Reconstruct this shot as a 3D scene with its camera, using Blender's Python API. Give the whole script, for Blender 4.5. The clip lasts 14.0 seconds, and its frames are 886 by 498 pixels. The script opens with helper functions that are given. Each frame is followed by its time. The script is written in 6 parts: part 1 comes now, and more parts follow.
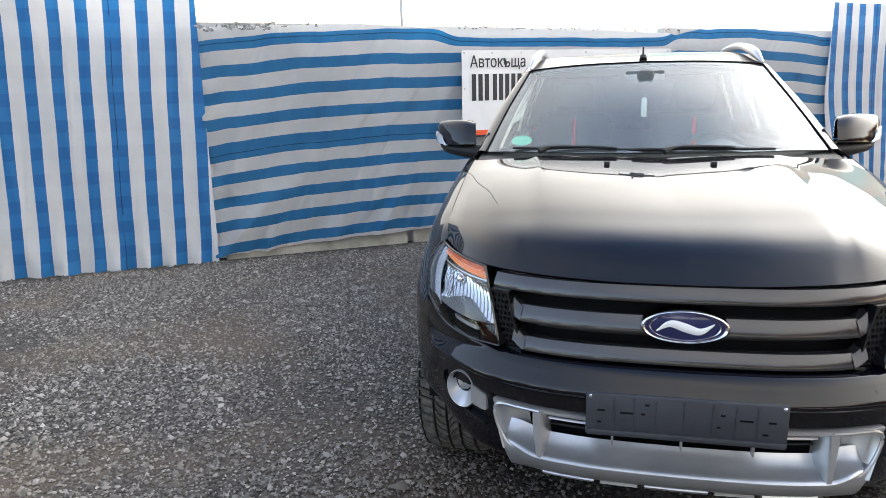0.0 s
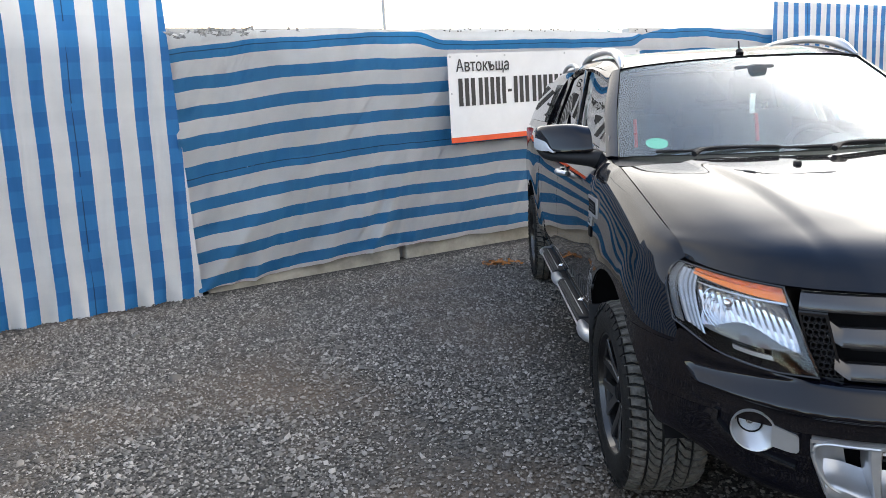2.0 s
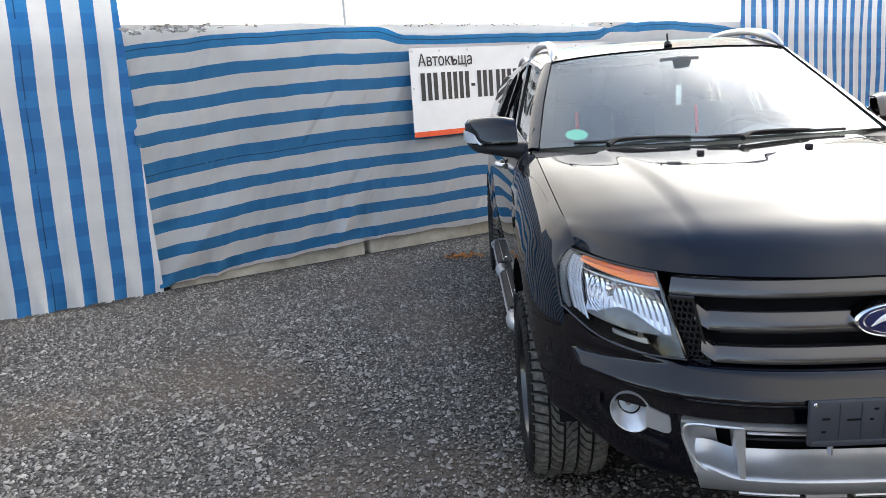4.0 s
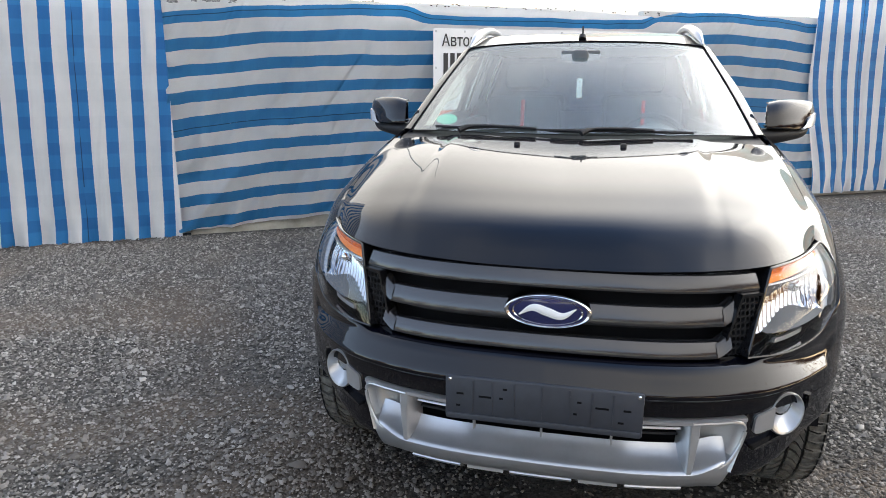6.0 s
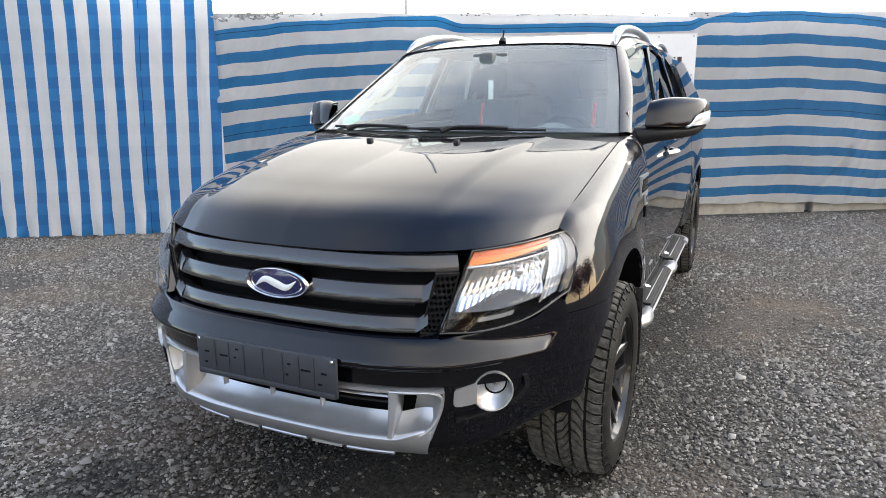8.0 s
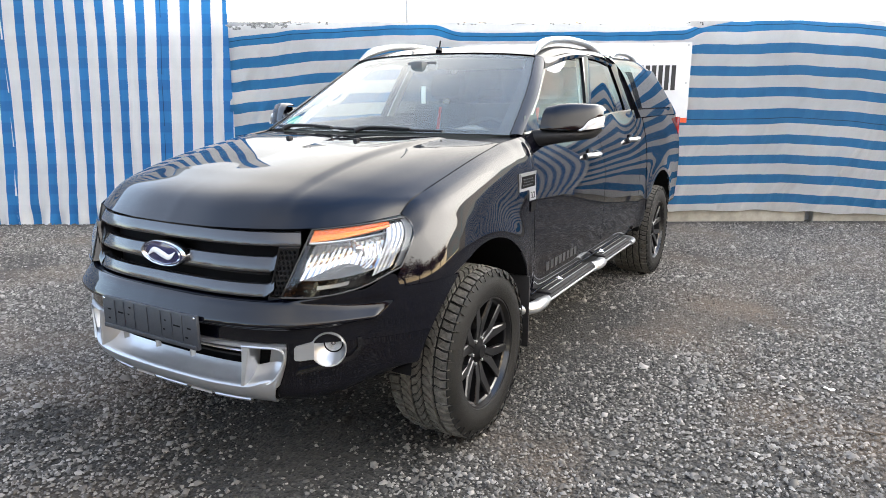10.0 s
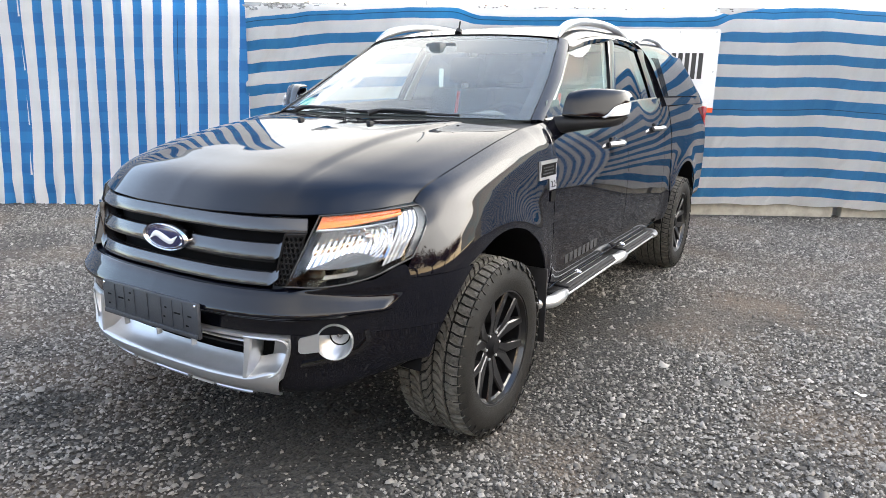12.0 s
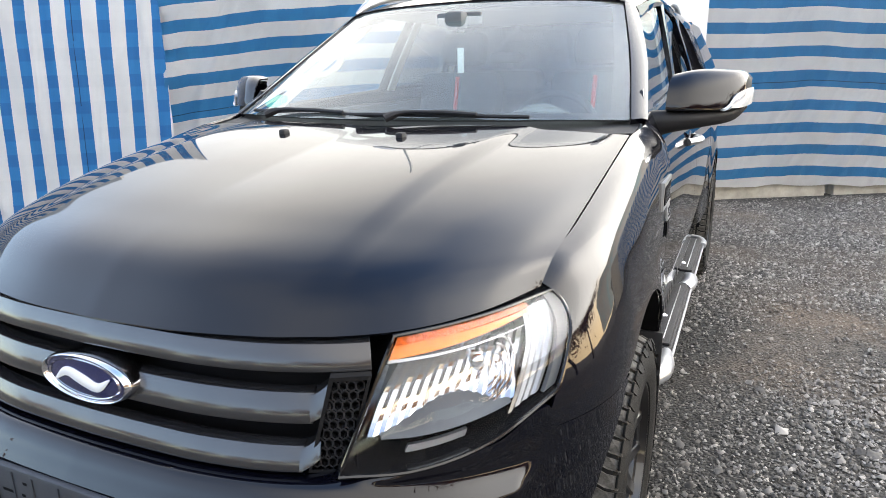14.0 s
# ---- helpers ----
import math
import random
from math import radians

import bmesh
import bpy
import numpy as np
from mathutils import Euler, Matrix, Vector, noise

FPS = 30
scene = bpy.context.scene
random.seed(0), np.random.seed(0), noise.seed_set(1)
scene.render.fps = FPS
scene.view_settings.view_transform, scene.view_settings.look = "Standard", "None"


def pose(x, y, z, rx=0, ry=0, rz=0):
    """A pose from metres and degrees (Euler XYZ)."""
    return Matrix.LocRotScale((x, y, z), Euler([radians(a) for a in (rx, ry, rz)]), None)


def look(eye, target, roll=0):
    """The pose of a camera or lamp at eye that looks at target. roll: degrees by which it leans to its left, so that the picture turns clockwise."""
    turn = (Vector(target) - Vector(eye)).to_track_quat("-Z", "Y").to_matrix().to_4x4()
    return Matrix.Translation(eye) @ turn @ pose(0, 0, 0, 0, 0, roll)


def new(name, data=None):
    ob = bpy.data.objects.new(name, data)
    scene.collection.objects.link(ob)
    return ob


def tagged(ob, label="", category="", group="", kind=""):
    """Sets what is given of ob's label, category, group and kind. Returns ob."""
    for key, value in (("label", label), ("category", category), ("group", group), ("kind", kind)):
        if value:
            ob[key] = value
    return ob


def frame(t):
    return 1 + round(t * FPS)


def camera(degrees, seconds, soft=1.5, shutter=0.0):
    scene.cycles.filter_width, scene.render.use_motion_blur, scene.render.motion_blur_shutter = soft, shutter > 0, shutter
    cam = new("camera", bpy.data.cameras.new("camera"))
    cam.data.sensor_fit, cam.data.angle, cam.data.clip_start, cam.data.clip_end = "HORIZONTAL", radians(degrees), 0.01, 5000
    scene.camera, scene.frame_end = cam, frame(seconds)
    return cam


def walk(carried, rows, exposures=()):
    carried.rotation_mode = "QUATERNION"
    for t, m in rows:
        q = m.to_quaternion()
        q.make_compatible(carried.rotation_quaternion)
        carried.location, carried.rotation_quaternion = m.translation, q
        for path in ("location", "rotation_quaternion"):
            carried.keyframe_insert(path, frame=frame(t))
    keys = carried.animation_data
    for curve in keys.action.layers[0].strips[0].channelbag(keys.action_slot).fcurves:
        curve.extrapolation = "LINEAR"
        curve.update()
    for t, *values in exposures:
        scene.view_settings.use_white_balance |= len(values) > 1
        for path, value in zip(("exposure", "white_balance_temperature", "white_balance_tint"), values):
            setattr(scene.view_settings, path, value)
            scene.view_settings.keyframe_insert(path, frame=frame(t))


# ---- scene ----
cam = camera(67.8, 14.0, soft=0.75)
METRES, EYE = 6.329, 1.5
FRAME = Matrix(((0.9759, -0.21739, -0.01901, -0.24979), (0.21818, 0.97366, 0.06626, -1.92487), (0.00411, -0.06881, 0.99762, 0.03056), (0.0, 0.0, 0.0, 1.0)))
ROWS = [
    (0.0, 0.0, 0.0, 0.0, -0.22, -8.59, 1.44),
    (0.5, -0.0418, 0.0214, -0.0004, -2.6, -9.57, 1.01),
    (1.0, -0.0901, 0.0511, 0.0063, -5.01, -8.69, 2.4),
    (1.5, -0.1337, 0.0692, 0.0082, -8.75, -8.48, 2.62),
    (2.0, -0.1712, 0.0757, 0.0107, -10.23, -8.44, 4.15),
    (2.5, -0.18, 0.0767, 0.011, -12.18, -8.91, 4.33),
    (5.0, -0.0356, 0.0157, -0.0035, -5.54, -10.12, 1.52),
    (5.5, 0.0114, 0.0074, 0.0004, -2.63, -9.23, 4.24),
    (6.0, 0.0636, 0.0071, -0.0039, 0.41, -10.13, 0.06),
    (6.5, 0.1072, -0.0079, -0.0083, 2.13, -8.52, 1.72),
    (7.0, 0.1546, -0.0162, -0.0084, 6.54, -10.35, 0.04),
    (7.5, 0.2052, -0.0067, -0.0119, 10.95, -8.98, -0.83),
    (8.0, 0.2547, -0.0071, -0.0127, 12.35, -9.26, 0.06),
    (8.5, 0.3048, -0.017, -0.0189, 14.89, -11.7, -2.7),
    (11.0, 0.386, -0.0298, -0.0168, 17.82, -9.03, -1.07),
    (11.5, 0.3838, -0.0247, -0.0168, 18.14, -9.28, -0.8),
    (12.0, 0.3726, -0.0117, -0.018, 18.97, -9.99, -1.98),
    (12.5, 0.3327, 0.0125, -0.0129, 16.65, -9.42, 0.13),
    (13.0, 0.2983, 0.0437, -0.011, 14.55, -10.59, 1.04),
    (13.5, 0.2689, 0.0886, -0.0044, 12.86, -10.25, 1.06),
    (14.0, 0.2527, 0.1239, -0.0035, 11.98, -11.57, 0.41),
]
# the clip's camera brightens a little as it turns from the fence's bright top to the truck's side
LIGHT = ((0.0, 0.22), (2.5, 0.2), (5.0, 0.2), (6.5, 0.15), (8.0, 0.28), (8.5, 0.47), (11.0, 0.60), (12.5, 0.66), (14.0, 0.58))
STEPS = [(t, FRAME @ pose(0, 0, EYE) @ pose(METRES * x, METRES * y, METRES * z, 90 + pitch, roll, yaw)) for t, x, y, z, yaw, pitch, roll in ROWS]
STEPS += [
    (2.7, look((-1.501, -1.595, 1.569), (-1.504, 0.353, 1.117), -3.0)),
    (4.8, look((-0.644, -1.746, 1.499), (-0.843, 0.197, 1.067), -1.9)),
    (8.7, look((1.742, -1.515, 1.432), (0.820, 0.197, 0.964), 0.2)),
    (10.8, look((2.144, -1.489, 1.448), (1.156, 0.194, 1.008), 0.2)),
]
walk(cam, sorted(STEPS, key=lambda s: s[0]), [(t, stops + 0.02, 7200, 6) for t, stops in LIGHT])

# ---- world, sun and exposure ----
SUN_DIR = Vector((0.80, 0.60, 0.0)).normalized()      # a veiled sun beyond the truck, along the fence
SUN_UP = radians(27)
world = bpy.data.worlds.new("sky")
scene.world = world
world.use_nodes = True
wn, wl = world.node_tree.nodes, world.node_tree.links
sky = wn.new("ShaderNodeTexSky")
sky.sky_type = "NISHITA"
sky.sun_disc = False
sky.sun_elevation = SUN_UP
sky.sun_rotation = math.atan2(SUN_DIR.x, SUN_DIR.y)
sky.air_density, sky.dust_density, sky.ozone_density = 1.0, 0.8, 4.5
# white haze that thickens towards the horizon, with soft cloud edges
wtc = wn.new("ShaderNodeTexCoord")
wsep = wn.new("ShaderNodeSeparateXYZ")
wl.new(wtc.outputs["Generated"], wsep.inputs[0])
wcl = wn.new("ShaderNodeTexNoise")
wcl.inputs["Scale"].default_value, wcl.inputs["Detail"].default_value = 2.2, 6
wl.new(wtc.outputs["Generated"], wcl.inputs["Vector"])
wad = wn.new("ShaderNodeMath")
wad.operation = "MULTIPLY_ADD"
wad.inputs[1].default_value = -0.24
wl.new(wcl.outputs["Fac"], wad.inputs[0])
wl.new(wsep.outputs["Z"], wad.inputs[2])
wmr = wn.new("ShaderNodeMapRange")
wmr.interpolation_type = "SMOOTHSTEP"
wmr.inputs["From Min"].default_value, wmr.inputs["From Max"].default_value = 0.38, 0.93
wmr.inputs["To Min"].default_value, wmr.inputs["To Max"].default_value = 1.0, 0.0
wl.new(wad.outputs[0], wmr.inputs["Value"])
wmx = wn.new("ShaderNodeMix")
wmx.data_type = "RGBA"
# the veiled sun brightens the haze in a wide soft glow round it
wdot = wn.new("ShaderNodeVectorMath")
wdot.operation = "DOT_PRODUCT"
wdot.inputs[1].default_value = (SUN_DIR.x * math.cos(SUN_UP), SUN_DIR.y * math.cos(SUN_UP), math.sin(SUN_UP))
wl.new(wtc.outputs["Generated"], wdot.inputs[0])
wmax = wn.new("ShaderNodeMath")
wmax.operation = "MAXIMUM"
wmax.inputs[1].default_value = 0.0
wl.new(wdot.outputs["Value"], wmax.inputs[0])
wpow = wn.new("ShaderNodeMath")
wpow.operation = "POWER"
wpow.inputs[1].default_value = 3.0
wl.new(wmax.outputs[0], wpow.inputs[0])
wgl = wn.new("ShaderNodeMath")
wgl.operation = "MULTIPLY_ADD"
wgl.inputs[1].default_value, wgl.inputs[2].default_value = 1.95, 0.94
wl.new(wpow.outputs[0], wgl.inputs[0])
wpk = wn.new("ShaderNodeMath")
wpk.operation = "POWER"
wpk.inputs[1].default_value = 12.0
wl.new(wmax.outputs[0], wpk.inputs[0])
wgk = wn.new("ShaderNodeMath")
wgk.operation = "MULTIPLY_ADD"
wgk.inputs[1].default_value = 1.5
wl.new(wpk.outputs[0], wgk.inputs[0])
wl.new(wgl.outputs[0], wgk.inputs[2])
whz = wn.new("ShaderNodeVectorMath")
whz.operation = "SCALE"
wlow = wn.new("ShaderNodeMapRange")           # the haze turns golden close to the horizon
wlow.interpolation_type = "SMOOTHSTEP"
wlow.inputs["From Min"].default_value, wlow.inputs["From Max"].default_value = 0.02, 0.27
wtint = wn.new("ShaderNodeMix")
wtint.data_type = "RGBA"
wtint.inputs["A"].default_value, wtint.inputs["B"].default_value = (17.5, 13.2, 8.6, 1), (14.0, 13.9, 14.6, 1)
wl.new(wsep.outputs["Z"], wlow.inputs["Value"])
wl.new(wlow.outputs[0], wtint.inputs["Factor"])
wl.new(wtint.outputs["Result"], whz.inputs[0])
wl.new(wgk.outputs[0], whz.inputs["Scale"])
wl.new(whz.outputs[0], wmx.inputs["B"])
wsk = wn.new("ShaderNodeVectorMath")
wsk.operation = "SCALE"
wsk.inputs["Scale"].default_value = 3.6
wl.new(sky.outputs["Color"], wsk.inputs[0])
# the sky is clearer away from the sun
wcr = wn.new("ShaderNodeMapRange")
wcr.interpolation_type = "SMOOTHSTEP"
wcr.inputs["From Min"].default_value, wcr.inputs["From Max"].default_value = -0.35, 0.15
wcr.inputs["To Min"].default_value, wcr.inputs["To Max"].default_value = 0.34, 1.0
wl.new(wdot.outputs["Value"], wcr.inputs["Value"])
wth = wn.new("ShaderNodeMath")
wth.operation = "MULTIPLY"
wl.new(wmr.outputs[0], wth.inputs[0])
wl.new(wcr.outputs[0], wth.inputs[1])
wl.new(wth.outputs[0], wmx.inputs["Factor"])
wl.new(wsk.outputs[0], wmx.inputs["A"])
wl.new(wmx.outputs["Result"], wn["Background"].inputs["Color"])
wn["Background"].inputs["Strength"].default_value = 0.15
sun = new("sun", bpy.data.lights.new("sun", "SUN"))
sun.data.energy, sun.data.angle, sun.data.color = 0.35, radians(40), (1.0, 0.95, 0.88)
sun.matrix_world = look(Vector((0, 0, 0)), -Vector((SUN_DIR.x * math.cos(SUN_UP), SUN_DIR.y * math.cos(SUN_UP), math.sin(SUN_UP))))


# ---- materials ----
def mat(name, colour, rough=0.5, metal=0.0, coat=0.0, noise_scale=0.0, vary=0.0, bump=0.0, bump_scale=200.0, spec=0.5, rough_vary=0.0):
    """A surface with colour and gloss that vary at a broad and at a fine scale, and a fine relief."""
    m = bpy.data.materials.new(name)
    m.use_nodes = True
    nt = m.node_tree
    b = nt.nodes["Principled BSDF"]
    b.inputs["Base Color"].default_value = (*colour, 1)
    b.inputs["Roughness"].default_value = rough
    b.inputs["Metallic"].default_value = metal
    b.inputs["Coat Weight"].default_value = coat
    b.inputs["Coat Roughness"].default_value = 0.03
    b.inputs["Specular IOR Level"].default_value = spec
    if vary or bump or rough_vary:
        tc = nt.nodes.new("ShaderNodeTexCoord")
    if vary:
        n1 = nt.nodes.new("ShaderNodeTexNoise")
        n1.inputs["Scale"].default_value = noise_scale
        n1.inputs["Detail"].default_value = 6
        n1.inputs["Roughness"].default_value = 0.65
        r = nt.nodes.new("ShaderNodeMapRange")
        r.inputs["From Min"].default_value, r.inputs["From Max"].default_value = 0.3, 0.7
        r.inputs["To Min"].default_value, r.inputs["To Max"].default_value = 1 - vary, 1 + vary
        mx = nt.nodes.new("ShaderNodeVectorMath")
        mx.operation = "SCALE"
        mx.inputs[0].default_value = colour
        nt.links.new(tc.outputs["Object"], n1.inputs["Vector"])
        nt.links.new(n1.outputs["Fac"], r.inputs["Value"])
        nt.links.new(r.outputs[0], mx.inputs["Scale"])
        nt.links.new(mx.outputs[0], b.inputs["Base Color"])
    if rough_vary:
        n3 = nt.nodes.new("ShaderNodeTexNoise")
        n3.inputs["Scale"].default_value = 9.0
        n3.inputs["Detail"].default_value = 5
        r3 = nt.nodes.new("ShaderNodeMapRange")
        r3.inputs["To Min"].default_value, r3.inputs["To Max"].default_value = max(0.0, rough - rough_vary), rough + rough_vary
        nt.links.new(tc.outputs["Object"], n3.inputs["Vector"])
        nt.links.new(n3.outputs["Fac"], r3.inputs["Value"])
        nt.links.new(r3.outputs[0], b.inputs["Roughness"])
    if bump:
        n2 = nt.nodes.new("ShaderNodeTexNoise")
        n2.inputs["Scale"].default_value = bump_scale
        n2.inputs["Detail"].default_value = 4
        bp = nt.nodes.new("ShaderNodeBump")
        bp.inputs["Strength"].default_value = bump
        bp.inputs["Distance"].default_value = 0.004
        nt.links.new(tc.outputs["Object"], n2.inputs["Vector"])
        nt.links.new(n2.outputs["Fac"], bp.inputs["Height"])
        nt.links.new(bp.outputs[0], b.inputs["Normal"])
    return m


PAINT = mat("black_blue_paint", (0.0018, 0.0020, 0.0046), 0.42, 0.15, 1.0, 3.0, 0.12, spec=0.0)
PAINT.node_tree.nodes["Principled BSDF"].inputs["Coat IOR"].default_value = 1.48
BAR_PAINT = mat("satin_black_paint", (0.040, 0.040, 0.044), 0.24, 0.55, 0.6, 4.0, 0.15, spec=0.6, rough_vary=0.04)
BAR_PAINT.node_tree.nodes["Principled BSDF"].inputs["Coat Roughness"].default_value = 0.09
GLOSS_BLACK = mat("gloss_black", (0.006, 0.006, 0.007), 0.12, 0, 0.6, 5, 0.2, spec=0.3)
PLASTIC = mat("black_plastic", (0.014, 0.014, 0.016), 0.55, 0, 0, 8, 0.2, 0.25, 900, spec=0.3)
DARK = mat("dark_void", (0.006, 0.006, 0.007), 0.8, 0, 0, 6, 0.3, spec=0.1)
PLATE_PLASTIC = mat("plate_plastic", (0.030, 0.034, 0.044), 0.5, 0, 0, 14, 0.2, 0.15, 500)
BRIGHT_SILVER = mat("bright_silver", (0.66, 0.67, 0.69), 0.3, 0.6, 0.2, 9, 0.06, 0.03, 900)
SILVER = mat("satin_silver", (0.47, 0.48, 0.50), 0.32, 0.75, 0.15, 9, 0.08, 0.015, 900, rough_vary=0.06)
CHROME = mat("chrome", (0.8, 0.8, 0.82), 0.08, 1.0, 0, 6, 0.04)
WHITE_LETTER = mat("white_enamel", (0.8, 0.8, 0.8), 0.3, 0, 0.4, 20, 0.04)
BADGE_BLUE = mat("badge_blue", (0.016, 0.022, 0.10), 0.2, 0.3, 1.0, 20, 0.1)
RUBBER = mat("tyre_rubber", (0.008, 0.008, 0.008), 0.62, 0, 0, 7, 0.35, 0.3, 350, spec=0.22)
TREAD = mat("tyre_tread", (0.085, 0.080, 0.072), 0.85, 0, 0, 45, 0.6, 0.7, 160)
RIM = mat("rim_black", (0.005, 0.005, 0.006), 0.3, 0.1, 0.7, 8, 0.2)
REFLECTOR = mat("lamp_reflector", (0.60, 0.61, 0.63), 0.11, 1.0)
AMBER = mat("amber_lens", (0.70, 0.11, 0.003), 0.25, 0, 0.1, 90, 0.55, 0.8, 160)
AMBER_PALE = mat("pale_amber_lens", (0.88, 0.21, 0.012), 0.35, 0, 0.1, 60, 0.15)
DECAL = mat("dull_decal", (0.016, 0.017, 0.02), 0.6, 0, 0, 12, 0.2)
CLEAR_PLASTIC = mat("white_lens", (0.5, 0.52, 0.55), 0.15, 0.2, 0.8, 30, 0.1)
SIDE_LENS = mat("ribbed_clear_lens", (0.30, 0.31, 0.33), 0.12, 0.5, 0.6, 30, 0.15)
RED = mat("red_lens", (0.35, 0.01, 0.015), 0.15, 0, 0.8, 20, 0.15)
SEAT = mat("seat_cloth", (0.035, 0.036, 0.04), 0.85, 0, 0, 12, 0.2, 0.3, 700)
LINING = mat("pale_lining", (0.62, 0.62, 0.59), 0.8, 0, 0, 8, 0.08, 0.1, 500)
TRIM_GREY = mat("interior_trim", (0.10, 0.105, 0.11), 0.7, 0, 0, 8, 0.15, 0.15, 500)
CONCRETE = mat("concrete", (0.34, 0.32, 0.28), 0.9, 0, 0, 5, 0.3, 0.5, 90)
STEEL = mat("galvanised_steel", (0.45, 0.46, 0.47), 0.5, 0.7, 0, 12, 0.12)
INK = mat("printed_ink", (0.03, 0.03, 0.032), 0.6, 0, 0, 10, 0.15)
INK_RED = mat("printed_red", (0.75, 0.10, 0.03), 0.6, 0, 0, 10, 0.12)
BANNER = mat("banner_vinyl", (0.74, 0.74, 0.75), 0.5, 0, 0, 2.5, 0.06, 0.05, 60)
STICKER = mat("green_sticker", (0.05, 0.42, 0.27), 0.5, 0, 0, 30, 0.1)
CARD = mat("white_card", (0.75, 0.75, 0.73), 0.6, 0, 0, 20, 0.06)
BARK = mat("bark", (0.10, 0.075, 0.055), 0.9, 0, 0, 6, 0.3, 0.4, 40)
LEAVES = mat("autumn_leaves", (0.30, 0.11, 0.02), 0.7, 0, 0, 1.2, 0.5)
VAN_WHITE = mat("white_van_paint", (0.72, 0.72, 0.70), 0.4, 0, 0.6, 2, 0.05)
RED_CLOTH = mat("red_cloth", (0.5, 0.03, 0.02), 0.7, 0, 0, 20, 0.1)


def glass(name, tint, gloss=0.08, dust=0.0):
    """Thin tinted pane: clear by the tint, with a mirror's gloss at a slant."""
    m = bpy.data.materials.new(name)
    m.use_nodes = True
    nt = m.node_tree
    nt.nodes.remove(nt.nodes["Principled BSDF"])
    tr, gl, mix, lw, pw, fr = (nt.nodes.new("ShaderNode" + k) for k in ("BsdfTransparent", "BsdfGlossy", "MixShader", "LayerWeight", "Math", "MapRange"))
    tr.inputs["Color"].default_value = (*tint, 1)
    gl.inputs["Roughness"].default_value = 0.0
    gl.inputs["Color"].default_value = (0.95, 0.97, 1.0, 1)
    lw.inputs["Blend"].default_value = 0.5
    pw.operation = "POWER"
    pw.inputs[1].default_value = 4.6
    fr.inputs["To Min"].default_value = gloss     # both faces of a pane mirror a little head on, fully at a slant
    nt.links.new(lw.outputs["Facing"], pw.inputs[0])
    nt.links.new(pw.outputs[0], fr.inputs["Value"])
    nt.links.new(fr.outputs[0], mix.inputs["Fac"])
    nt.links.new(tr.outputs[0], mix.inputs[1])
    nt.links.new(gl.outputs[0], mix.inputs[2])
    surface = mix
    if dust:
        film, over = nt.nodes.new("ShaderNodeBsdfDiffuse"), nt.nodes.new("ShaderNodeMixShader")
        film.inputs["Color"].default_value = (0.70, 0.78, 0.77, 1)
        tc, n, r = (nt.nodes.new("ShaderNode" + k) for k in ("TexCoord", "TexNoise", "MapRange"))
        n.inputs["Scale"].default_value, n.inputs["Detail"].default_value = 2.5, 5
        r.inputs["To Min"].default_value, r.inputs["To Max"].default_value = dust * 0.7, dust * 1.3
        nt.links.new(tc.outputs["Object"], n.inputs["Vector"])
        nt.links.new(n.outputs["Fac"], r.inputs["Value"])
        nt.links.new(r.outputs[0], over.inputs["Fac"])
        nt.links.new(mix.outputs[0], over.inputs[1])
        nt.links.new(film.outputs[0], over.inputs[2])
        surface = over
    nt.links.new(surface.outputs[0], nt.nodes["Material Output"].inputs["Surface"])
    return m


GLASS = glass("windscreen_glass", (0.80, 0.92, 0.90), 0.085, 0.06)
SIDE_GLASS = glass("side_glass", (0.88, 0.93, 0.91), 0.075)
GLASS_DARK = glass("privacy_glass", (0.22, 0.24, 0.25))
GLASS_LAMP = glass("lamp_glass", (0.95, 0.96, 0.97), 0.035)


